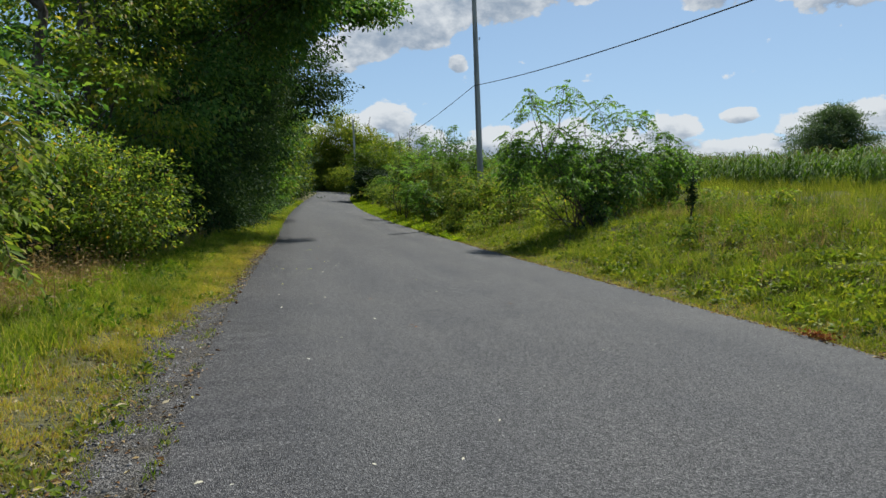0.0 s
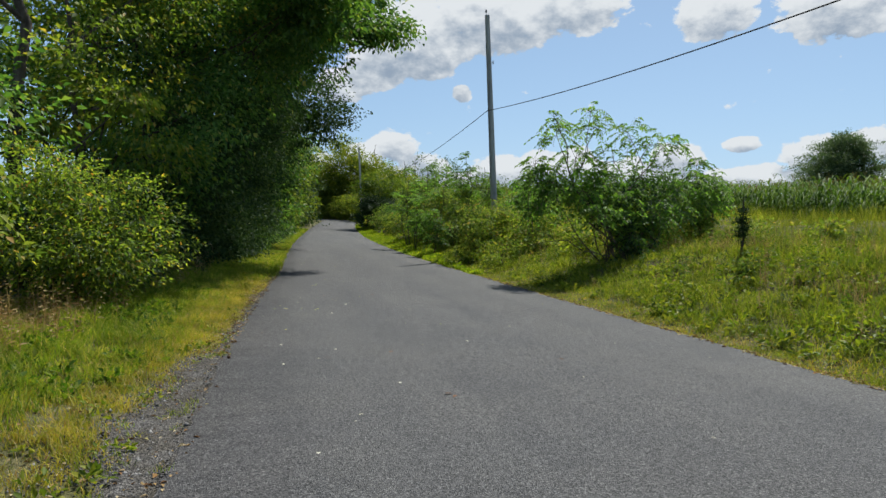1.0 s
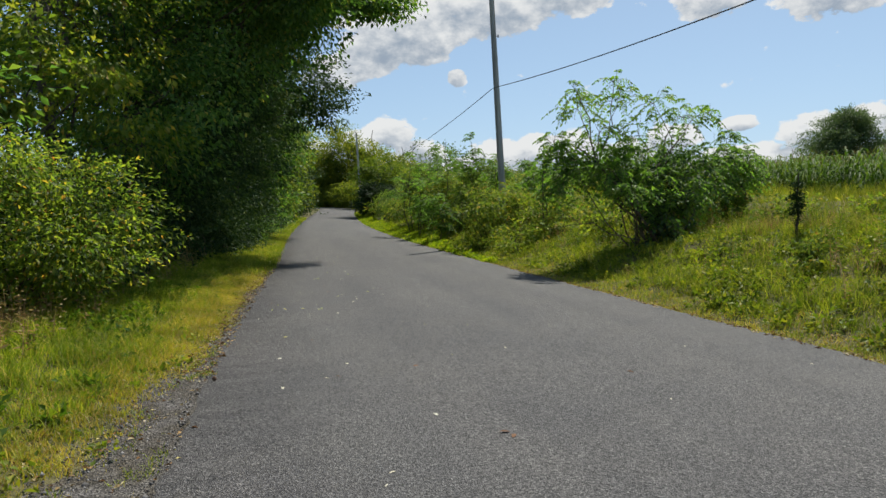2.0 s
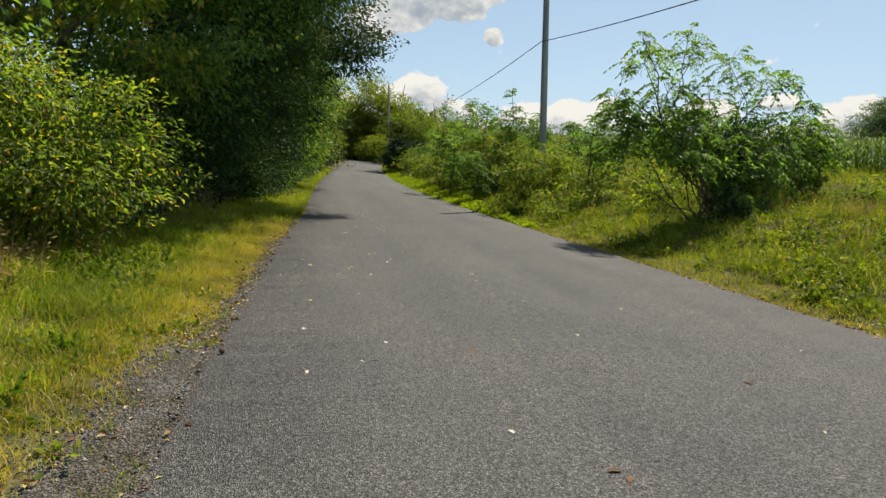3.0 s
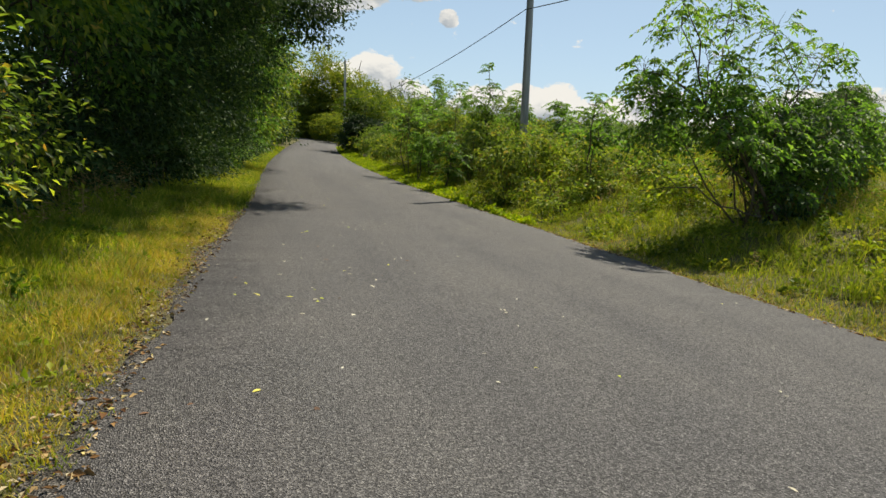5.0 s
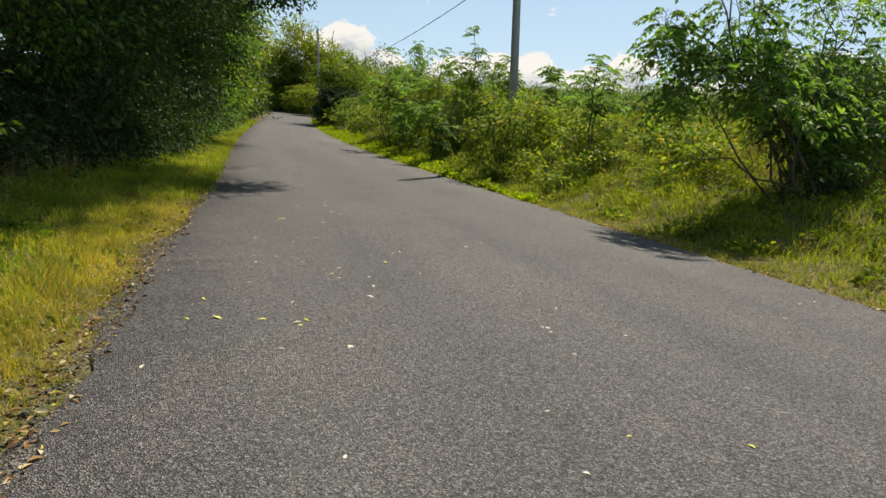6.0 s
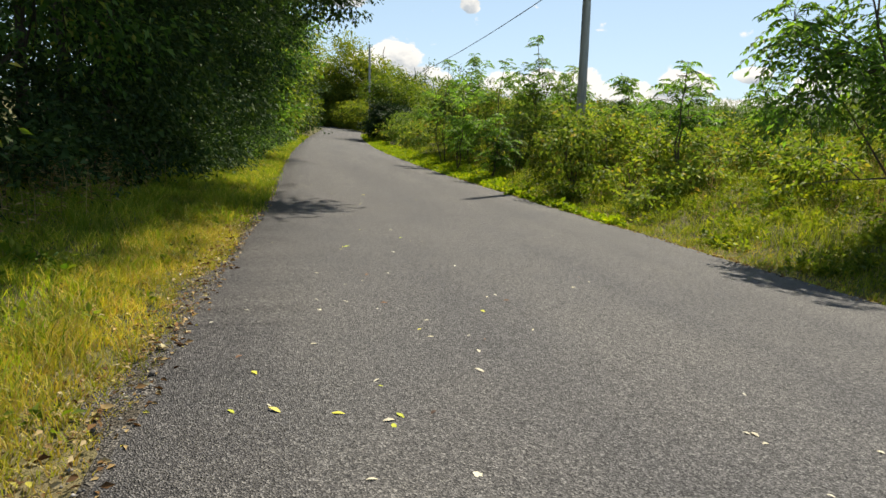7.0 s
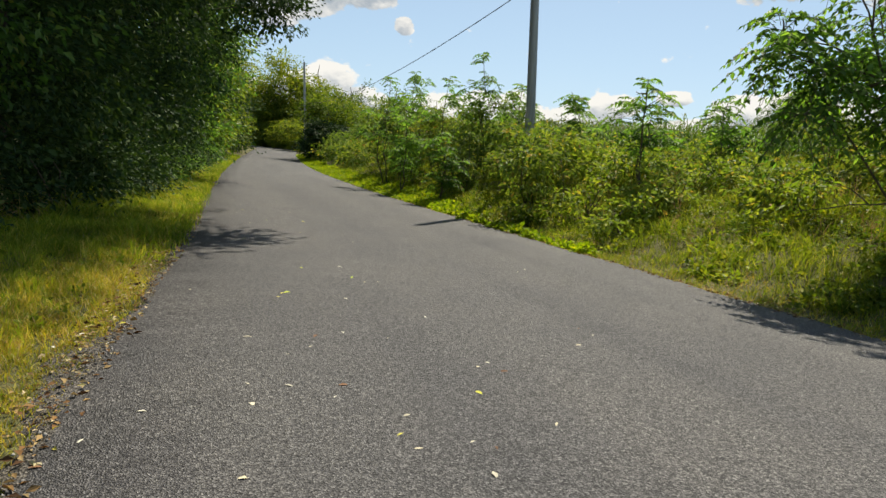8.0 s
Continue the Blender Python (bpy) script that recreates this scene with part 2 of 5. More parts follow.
L_OAK = leaf_material("oak_leaves", [(0, (0.043, 0.093, 0.036)), (0.5, (0.076, 0.152, 0.053)), (0.9, (0.127, 0.212, 0.067)), (1, (0.271, 0.254, 0.090))], (2.0, 2.15, 0.7), 0.42, 0.5, 0.6, 0.3, 0.2)
L_YELLOWISH = leaf_material("pale_green_leaves", [(0, (0.079, 0.121, 0.024)), (0.5, (0.134, 0.184, 0.042)), (0.9, (0.222, 0.233, 0.062)), (1, (0.360, 0.242, 0.079))], (1.8, 2.0, 0.65), 0.48, 0.58, 0.8, 0.35, 0.16)
# darker, less translucent leaf copy: deep shade put into the colour
L_SHADED = leaf_material("shade_darkened_leaves", [(0, (0.022, 0.046, 0.026)), (0.6, (0.043, 0.080, 0.035)), (0.95, (0.080, 0.121, 0.045)), (1, (0.146, 0.182, 0.071))], (1.5, 1.8, 0.6), 0.16, 0.62, 0.5, 0.35, 0.07)
L_YELLOW = leaf_material("yellow_green_leaves", [(0, (0.059, 0.104, 0.044)), (0.5, (0.115, 0.170, 0.054)), (0.9, (0.196, 0.231, 0.070)), (0.97, (0.300, 0.243, 0.083)), (1, (0.277, 0.122, 0.068))], (1.95, 2.05, 0.55), 0.6, 0.5, 0.9, 0.35, 0.2)
L_SUMAC = leaf_material("pinnate_leaves", [(0, (0.065, 0.128, 0.038)), (0.5, (0.107, 0.188, 0.051)), (1, (0.172, 0.248, 0.072))], (1.75, 2.05, 0.75), 0.54, 0.5, 0.6, 0.35, 0.15)
L_SHRUB = leaf_material("shrub_leaves", [(0, (0.078, 0.131, 0.034)), (0.5, (0.147, 0.197, 0.047)), (0.93, (0.234, 0.262, 0.067)), (1, (0.390, 0.229, 0.084))], (1.65, 1.8, 0.75), 0.36, 0.58, 0.7, 0.35, 0.08)
L_OAKLIT = leaf_material("fresh_shrub_leaves", [(0, (0.072, 0.124, 0.040)), (0.5, (0.122, 0.180, 0.049)), (1, (0.205, 0.246, 0.068))], (1.65, 1.8, 0.75), 0.36, 0.58, 0.7, 0.3, 0.08)
L_EVERGREEN = leaf_material("evergreen_needles", [(0, (0.019, 0.040, 0.017)), (1, (0.048, 0.080, 0.031))], (1.2, 1.3, 0.8), 0.15)
L_FAR = leaf_material("distant_leaves", [(0, (0.047, 0.088, 0.024)), (0.5, (0.088, 0.135, 0.032)), (1, (0.162, 0.189, 0.041))], (1.8, 1.9, 0.55), 0.38, 0.55, 0.35, 0.3)
# lighter copy of the distant leaves: sunlight at the bend put into the colour
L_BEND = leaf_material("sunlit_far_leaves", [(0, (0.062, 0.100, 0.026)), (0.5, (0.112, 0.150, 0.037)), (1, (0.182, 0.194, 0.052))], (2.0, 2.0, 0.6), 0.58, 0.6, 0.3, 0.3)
# distance haze put into the leaf colour: paler, greyer green
L_HAZY = leaf_material("hazed_field_tree_leaves", [(0, (0.06, 0.095, 0.055)), (0.6, (0.09, 0.13, 0.07)), (1, (0.13, 0.17, 0.085))], (1.5, 1.7, 0.9), 0.35)
L_GRASS = leaf_material("green_grass", [(0, (0.119, 0.167, 0.024)), (0.5, (0.216, 0.270, 0.037)), (0.85, (0.313, 0.329, 0.059)), (1, (0.486, 0.400, 0.151))], (1.3, 1.4, 0.55), 0.4, 0.55, 1.1, 0.35)
L_VERGE = leaf_material("verge_grass_blades", [(0, (0.122, 0.184, 0.025)), (0.5, (0.215, 0.285, 0.037)), (0.85, (0.345, 0.354, 0.057)), (1, (0.604, 0.455, 0.164))], (1.3, 1.45, 0.55), 0.4, 0.55, 1.1, 0.35)
L_DRY = leaf_material("yellowing_grass", [(0, (0.187, 0.243, 0.040)), (0.35, (0.374, 0.365, 0.057)), (0.66, (0.507, 0.409, 0.086)), (0.86, (0.397, 0.254, 0.114)), (1, (0.589, 0.531, 0.329))], (1.2, 1.2, 0.5), 0.38, 0.6, 1.2, 0.3)
L_WEED = leaf_material("broad_weed_leaves", [(0, (0.078, 0.120, 0.022)), (0.6, (0.168, 0.222, 0.036)), (1, (0.312, 0.300, 0.048))], (1.4, 1.55, 0.55), 0.38, 0.5, 0.8, 0.4, 0.12)
L_MEADOW = leaf_material("meadow_grass", [(0, (0.12, 0.15, 0.022)), (0.5, (0.20, 0.235, 0.035)), (0.85, (0.30, 0.30, 0.06)), (1, (0.46, 0.38, 0.15))], (1.25, 1.35, 0.55), 0.4, 0.55, 0.5, 0.35)
L_WEEDTALL = leaf_material("tall_weed_leaves", [(0, (0.05, 0.10, 0.018)), (0.6, (0.10, 0.16, 0.025)), (1, (0.19, 0.21, 0.04))], (1.4, 1.6, 0.5), 0.4)
L_LIME = leaf_material("lime_ground_cover", [(0, (0.149, 0.230, 0.023)), (0.6, (0.253, 0.333, 0.034)), (1, (0.391, 0.391, 0.046))], (1.3, 1.4, 0.4), 0.4)
L_CORN = leaf_material("maize_leaves", [(0, (0.05, 0.10, 0.02)), (0.5, (0.085, 0.15, 0.03)), (1, (0.15, 0.20, 0.045))], (1.4, 1.6, 0.5), 0.35, 0.6, 0.3)
L_TASSEL = leaf_material("maize_tassels", [(0, (0.14, 0.14, 0.05)), (1, (0.24, 0.21, 0.09))], (1.1, 1.0, 0.7), 0.3)
L_STRAW = leaf_material("dead_grass_stems", [(0, (0.20, 0.13, 0.07)), (0.6, (0.34, 0.24, 0.13)), (1, (0.46, 0.37, 0.2))], (1.1, 1.0, 0.7), 0.3)
L_LITTER = leaf_material("dry_leaf_litter", [(0, (0.07, 0.035, 0.02)), (0.4, (0.20, 0.11, 0.05)), (0.75, (0.36, 0.26, 0.14)), (0.92, (0.52, 0.44, 0.32)), (1, (0.45, 0.40, 0.06))], (1.0, 0.9, 0.7), 0.15, 0.8)
L_RUST = leaf_material("rusty_dead_leaves", [(0, (0.10, 0.035, 0.015)), (0.6, (0.26, 0.09, 0.03)), (1, (0.38, 0.17, 0.07))], (1.1, 0.8, 0.5), 0.2, 0.8)
L_FALLEN = {
    "pale": surface("pale_dry_leaf", lambda nt: ramp(nt, rnd(nt), [(0, (0.42, 0.38, 0.28)), (0.5, (0.55, 0.52, 0.42)), (1, (0.50, 0.44, 0.30))]), 0.8),
    "yellow": surface("yellow_green_fallen_leaf", lambda nt: ramp(nt, rnd(nt), [(0, (0.30, 0.36, 0.03)), (0.5, (0.48, 0.46, 0.05)), (1, (0.55, 0.48, 0.10))]), 0.7),
    "brown": surface("brown_dead_leaf", lambda nt: ramp(nt, rnd(nt), [(0, (0.05, 0.03, 0.02)), (1, (0.20, 0.10, 0.05))]), 0.85),
}


# ---- plan of the land ----
def smooth(v):
    v = np.clip(v, 0, 1)
    return v * v * (3 - 2 * v)


def road_x(y):
    """Middle of the road."""
    y = np.asarray(y, float)
    yy = np.clip(y, 0, 110)
    d = np.maximum(y - 110, 0)
    return 2.2 + 0.00063 * yy ** 2 + 0.1386 * d - 0.030 * np.minimum(d, 60) ** 2 - 1.0 * np.maximum(d - 60, 0)


def road_z(y):
    y = np.asarray(y, float)
    q = np.clip((y - 20) / 100, 0, 1.0)
    return 2.2 * q ** 2.3


HALF = 3.2


def inset(y):
    """How much the left edge draws in along the lane."""
    return 0.48 * smooth((np.asarray(y, float) - 8) / 18)


def wave(x, y):
    return 0.5 * np.sin(1.9 * x + 0.7 * y + 1.3 * np.sin(0.8 * y)) + 0.3 * np.sin(3.1 * y - 1.7 * x + 0.4) + 0.2 * np.sin(5.3 * x + 4.1 * y)


def patchy(x, y, f=1.0):
    """0 to 1, in uneven patches about a metre across."""
    return np.clip(0.5 + 0.35 * np.sin(2.1 * f * x + 1.3 * np.sin(1.7 * f * y)) * np.cos(1.6 * f * y + 0.9 * np.sin(2.3 * f * x)) + 0.3 * np.sin(4.7 * f * x + 3.9 * f * y) * np.sin(3.3 * f * y - 2.2 * f * x), 0, 1)


def ground_z(x, y):
    """Height of the land, verges, bank and field, at (x, y)."""
    x, y = np.asarray(x, float), np.asarray(y, float)
    u = x - road_x(y)
    r, l = u - HALF, -HALF + inset(y) - u
    near = np.minimum(r, l) * 0 + np.maximum(r, l)
    h = 0.9 * smooth(r / 4.4) + 0.7 * smooth((r - 4.0) / 10.0)
    h = h + 0.03 * np.clip(y - 16, 0, 60) * smooth((r - 2.5) / 9.0)
    h = h + 0.10 * smooth(l / 2.0) + 0.35 * smooth((l - 2.0) / 6.0)
    h = h + wave(x, y) * (0.05 + 0.08 * smooth((r - 0.5) / 2)) * smooth(near / 1.2) + 0.12 * wave(x * 0.3, y * 0.3) * smooth(near / 4)
    return road_z(y) + h - 0.035 * smooth((near + 0.02) / 0.12) - 0.06 * smooth(-near / 0.3)


# ---- mesh helpers ----
def mesh_from(name, verts, faces, mat, smooth_shade=False):
    """verts (n, 3) and faces, all with the same number of corners (m, k)."""
    verts, faces = np.asarray(verts, np.float32), np.asarray(faces, np.int32)
    me = bpy.data.meshes.new(name)
    k = faces.shape[1]
    me.vertices.add(len(verts))
    me.vertices.foreach_set("co", verts.ravel())
    me.loops.add(faces.size)
    me.loops.foreach_set("vertex_index", faces.ravel())
    me.polygons.add(len(faces))
    me.polygons.foreach_set("loop_start", np.arange(0, faces.size, k, dtype=np.int32))
    me.polygons.foreach_set("loop_total", np.full(len(faces), k, np.int32))
    if smooth_shade:
        me.polygons.foreach_set("use_smooth", np.ones(len(faces), bool))
    me.update(calc_edges=True)
    me.validate()
    me.materials.append(mat)
    return me


def thing(name, at, label, category, group="", kind=""):
    ob = new(name)
    ob.empty_display_size = 0.2
    ob.location = at
    return tagged(ob, label, category, group, kind)


def part(name, me, parent, label=""):
    """A mesh in world coordinates as a part of parent."""
    ob = new(name, me)
    ob.parent = parent
    ob.matrix_parent_inverse = Matrix.Translation(parent.location).inverted()
    return tagged(ob, label)


RNG = np.random.default_rng(7)


def unit(v):
    return v / np.maximum(np.linalg.norm(v, axis=-1, keepdims=True), 1e-9)


def leaves(P, D, L, W, fold=0.25, up=None):
    """Folded leaves: bases P, directions D, lengths L, widths W."""
    n = len(P)
    D = unit(D)
    ref = RNG.normal(size=(n, 3)) * 0.55 + (np.array([0, 0, 1.0]) if up is None else up)
    S = unit(np.cross(D, ref))
    N = np.cross(S, D)
    L, W = np.broadcast_to(L, n)[:, None], np.broadcast_to(W, n)[:, None]
    mid = P + D * L * 0.45
    V = np.stack([P, mid + S * W * 0.5 + N * W * fold, P + D * L - N * L * 0.08, mid - S * W * 0.5 + N * W * fold], 1).reshape(-1, 3)
    i = np.arange(n)[:, None] * 4
    F = np.concatenate([i + [0, 1, 2], i + [0, 2, 3]], 1).reshape(-1, 3)
    return V, F


def tubes(paths, sides=6):
    """Tapered limbs: each path is (points (k, 3), radii (k))."""
    V, F, o = [], [], 0
    ang = np.linspace(0, 2 * np.pi, sides, endpoint=False)
    for pts, rad in paths:
        pts = np.asarray(pts, float)
        rad = np.broadcast_to(rad, len(pts))
        tan = unit(np.gradient(pts, axis=0))
        ref = np.where(np.abs(tan[:, 2:3]) > 0.9, [[1.0, 0, 0]], [[0, 0, 1.0]])
        s = unit(np.cross(tan, ref))
        t = np.cross(tan, s)
        ring = pts[:, None] + rad[:, None, None] * (np.cos(ang)[None, :, None] * s[:, None] + np.sin(ang)[None, :, None] * t[:, None])
        V.append(ring.reshape(-1, 3))
        k = len(pts)
        for a_ in range(k - 1):
            for b_ in range(sides):
                c_ = (b_ + 1) % sides
                F.append((o + a_ * sides + b_, o + a_ * sides + c_, o + (a_ + 1) * sides + c_, o + (a_ + 1) * sides + b_))
        o += k * sides
    return np.concatenate(V), np.array(F)


def limb(a_, b_, r0, r1, bend=0.12, k=6):
    a_, b_ = np.asarray(a_, float), np.asarray(b_, float)
    t = np.linspace(0, 1, k)[:, None]
    d = np.linalg.norm(b_ - a_)
    off = RNG.normal(size=3) * bend * d
    pts = a_ + (b_ - a_) * t + off * np.sin(np.pi * t) + RNG.normal(size=(k, 3)) * 0.02 * d * np.sin(np.pi * t)
    return pts, r0 + (r1 - r0) * t[:, 0]


def blob_clumps(blobs, per_m2, shell=0.5):
    """Centres of leaf clumps in the outer shell of some lobes, with an uneven outline; also their outward ways."""
    C, O = [], []
    for x, y, z, rx, ry, rz in blobs:
        area = 4 * np.pi * ((rx * ry + rx * rz + ry * rz) / 3)
        n = max(6, int(area * per_m2))
        d = unit(RNG.normal(size=(n, 3)))
        ph = RNG.uniform(0, 6.28, 3)
        lump = 1 + 0.16 * np.sin(4 * d[:, 0] + 3 * d[:, 2] + ph[0]) + 0.13 * np.sin(7 * d[:, 1] - 5 * d[:, 2] + ph[1]) + 0.08 * np.sin(11 * d[:, 2] + 9 * d[:, 0] + ph[2])
        r = (1 - shell * RNG.random(n) ** 1.6) * lump
        C.append(np.array([x, y, z]) + d * r[:, None] * [rx, ry, rz])
        O.append(d)
    return np.concatenate(C), np.concatenate(O)


def crown(blobs, per_m2, per_clump, size, leaf, slim=0.5, droop=0.35, shell=0.5):
    """Leaves of a crown: sprays, each of some flat clumps, each of some leaves that face the light."""
    C, O = blob_clumps(blobs, per_m2 / 4 * 1.9, shell)
    # boughs: leaf masses with dark gaps between them
    k = 6.28 / (6.5 * size)
    ph = RNG.uniform(0, 6.28, 3)
    Q = C * k * [1, 1, 1.35] + ph + 0.7 * np.sin(C[:, [1, 2, 0]] * k * 0.6)
    g = (np.sin(Q) * np.cos(Q[:, [1, 2, 0]])).sum(1)
    keep = g > 0.02 + RNG.normal(size=len(g)) * 0.16
    C, O = C[keep], O[keep]
    m = 4
    n = len(C) * m
    O = np.repeat(O, m, 0)
    along = RNG.uniform(-0.2, 1.0, (n, 1))
    C = np.repeat(C, m, 0) + RNG.normal(size=(n, 3)) * [size * 1.5, size * 1.5, size * 0.7] + (O * [1, 1, 0.4] - [0, 0, 0.25]) * along * size * 1.4
    k = per_clump
    spread = RNG.normal(size=(n, k, 3)) * [size, size, size * 0.4]
    P = (C[:, None] + spread).reshape(-1, 3)
    D = (O[:, None] * 0.6 + unit(spread) * 0.5 + RNG.normal(size=(n, k, 3)) * 0.4 - np.array([0, 0, droop])).reshape(-1, 3)
    L = leaf * RNG.uniform(0.6, 1.25, n * k)
    return leaves(P, D, L, L * slim * RNG.uniform(0.8, 1.2, n * k))


def plant_tree(name, base, height, blobs, label, mat=None, density=2.2, per_clump=14, size=0.32, leaf=0.2, trunk=0.22, bark=None, group="", shell=0.5, slim=0.55):
    """A tree: tapered trunk with limbs into each lobe, and the crown."""
    x, y = base
    z = float(ground_z(x, y))
    t = thing(name, (x, y, z), label, "tree", group)
    top = np.array([x + RNG.normal() * 0.3, y + RNG.normal() * 0.3, z + height * 0.8])
    foot = np.array([x, y, z - 0.1])
    stem = limb(foot, top, trunk, trunk * 0.25, 0.03, 9)
    paths = [stem]
    for b in blobs:
        c = np.array(b[:3])
        f = np.clip((c[2] - z) / height * 0.85, 0.2, 0.95)
        start = stem[0][int(f * 8)]
        paths.append(limb(start, c, trunk * 0.38, trunk * 0.1, 0.1))
        for _ in range(3):
            d = unit(RNG.normal(size=3)) * np.array(b[3:]) * 0.75
            paths.append(limb(c, c + d, trunk * 0.11, trunk * 0.03, 0.1, 4))
    part("trunk", mesh_from("trunk", *tubes(paths, 7), bark or M_BARK, True), t)
    part("crown", mesh_from("crown", *crown(blobs, density, per_clump, size, leaf, slim, shell=shell), mat or L_OAK), t)
    return t


def plant_shrub(name, base, blobs, label, mat, density=5.0, per_clump=12, size=0.16, leaf=0.11, stems=7, slim=0.5, group="", stem_mat=None, shell=0.65, category="shrub"):
    x, y = base
    z = float(ground_z(x, y))
    t = thing(name, (x, y, z), label, category, group)
    for i in range(stems):
        b = blobs[i % len(blobs)]
        d = unit(RNG.normal(size=3)) * np.array(b[3:]) * 0.7
        foot = np.array([x + RNG.normal() * 0.15, y + RNG.normal() * 0.15, z - 0.05])
        part("stem", mesh_from("stem", *tubes([limb(foot, np.array(b[:3]) + d, 0.022, 0.006, 0.1)], 5), stem_mat or M_TWIG, True), t)
    part("foliage", mesh_from("foliage", *crown(blobs, density, per_clump, size, leaf, slim, shell=shell), mat), t)
    return t


def frond_leaves(tips, ways, length, pairs, leaf, droop=0.5, slim=0.38):
    """Pinnate leaves: a rachis from each point, arching down, with paired leaflets. Returns leaf mesh data and rachis paths."""
    P, D, L, paths = [], [], [], []
    for p, w in zip(tips, ways):
        w = unit(np.asarray(w, float))
        ln_ = length * RNG.uniform(0.7, 1.15)
        t = np.linspace(0, 1, pairs + 1)[:, None]
        pts = p + w * ln_ * t - np.array([0, 0, 1.0]) * ln_ * droop * t ** 2
        paths.append((pts[:: max(1, pairs // 3)], 0.004))
        tan = unit(np.gradient(pts, axis=0))
        side = unit(np.cross(tan, [[0, 0, 1.0]]))
        for s in (-1, 1):
            m = t[1:, 0] * (1.15 - t[1:, 0]) * 3.2
            P.append(pts[1:])
            D.append(side[1:] * s + tan[1:] * 0.45 - np.array([0, 0, 0.35]) + RNG.normal(size=(pairs, 3)) * 0.12)
            L.append(leaf * np.clip(m, 0.45, 1.0) * RNG.uniform(0.85, 1.1, pairs))
        P.append(pts[-1:])
        D.append(tan[-1:])
        L.append(np.array([leaf * 0.8]))
    L = np.concatenate(L)
    return leaves(np.concatenate(P), np.concatenate(D), L, L * slim, 0.2), paths


def plant_pinnate(name, base, stems, label, mat=None, fronds=9, length=0.5, pairs=7, leaf=0.13, stem_r=0.025, group="", category="sapling", droop=0.6, side=3, low=0.4, rise=(-0.3, 0.7)):
    """A sapling with long pinnate leaves: stems is a list of tips; each stem carries side twigs and rosettes of fronds."""
    x, y = base
    z = float(ground_z(x, y))
    t = thing(name, (x, y, z), label, category, group)
    tips, ways = [], []
    for tip in stems:
        foot = np.array([x + RNG.normal() * 0.06, y + RNG.normal() * 0.06, z - 0.05])
        st = limb(foot, tip, stem_r, stem_r * 0.3, 0.08, 8)
        wood = [st]
        ends = [(st[0][-1], fronds)]
        h = np.linalg.norm(np.asarray(tip) - foot)
        for _ in range(side):
            f = RNG.uniform(low, 0.95)
            s0 = st[0][int(f * 7)]
            d = unit(np.array([RNG.normal(), RNG.normal(), RNG.uniform(0.1, 0.9)]))
            e_ = s0 + d * min(0.9, h * RNG.uniform(0.1, 0.26))
            wood.append(limb(s0, e_, stem_r * 0.4, stem_r * 0.15, 0.1, 4))
            ends.append((e_, max(4, fronds - 3)))
        part("stem", mesh_from("stem", *tubes(wood, 5), M_TWIG, True), t)
        for e_, k in ends:
            a_ = RNG.uniform(0, 6.28) + np.arange(k) * 2.4
            el_ = RNG.uniform(*rise, k)
            tips += [e_ - np.array([0, 0, RNG.uniform(0, 0.4)]) for _ in range(k)]
            ways += list(np.stack([np.cos(a_) * np.cos(el_), np.sin(a_) * np.cos(el_), np.sin(el_)], 1))
    (V, F), rach = frond_leaves(tips, ways, length, pairs, leaf, droop)
    fol = part("foliage", mesh_from("foliage", V, F, mat or L_SUMAC), t)
    tagged(part("leaf_rib", mesh_from("leaf_rib", *tubes(rach, 3), M_TWIG, True), fol), kind="stuff")
    return t


def plant_lobed(name, base, fork, lobes, label, mat, per=95, length=0.5, pairs=6, leaf=0.14, stem_r=0.035, droop=0.7, slim=0.44, category="shrub", group=""):
    """A shrub with pinnate leaves: stems rise to forks, limbs run on into round leaf masses, whose long leaves hang outwards."""
    x, y = base
    z = float(ground_z(x, y))
    t = thing(name, (x, y, z), label, category, group)
    tips, ways = [], []
    stems = []
    for fx, fy, fz in fork:
        st = limb((x + RNG.normal() * 0.08, y + RNG.normal() * 0.08, z - 0.05), (fx, fy, fz), stem_r, stem_r * 0.6, 0.06, 7)
        stems.append((st, [st]))
    for lx, ly, lz, r, dens in lobes:
        c = np.array([lx, ly, lz])
        st, wood = min(stems, key=lambda q: np.linalg.norm(q[0][0][-1] - c))
        wood.append(limb(st[0][-1], c, stem_r * 0.45, stem_r * 0.2, 0.1, 6))
        for _ in range(7):
            d = unit(RNG.normal(size=3) + [0, 0, 0.3]) * r * RNG.uniform(0.6, 1.0)
            wood.append(limb(c, c + d, stem_r * 0.18, stem_r * 0.07, 0.1, 4))
        n = int(per * dens * r ** 1.6 * (1.15 if lz < 3.0 else 0.9)) + 6
        d = unit(RNG.normal(size=(n, 3)))
        q = c + d * (RNG.random((n, 1)) ** 0.5) * r * [0.66, 0.66, 0.6]
        tips += list(q)
        ways += list(d * [1, 1, 0.5] + RNG.normal(size=(n, 3)) * 0.35 + [0, 0, 0.25])
    for _, wood in stems:
        part("stem", mesh_from("stem", *tubes(wood, 6), M_TWIG, True), t)
    (V, F), rach = frond_leaves(tips, ways, length, pairs, leaf, droop, slim)
    fol = part("foliage", mesh_from("foliage", V, F, mat), t)
    tagged(part("leaf_rib", mesh_from("leaf_rib", *tubes(rach, 3), M_TWIG, True), fol), kind="stuff")
    return t


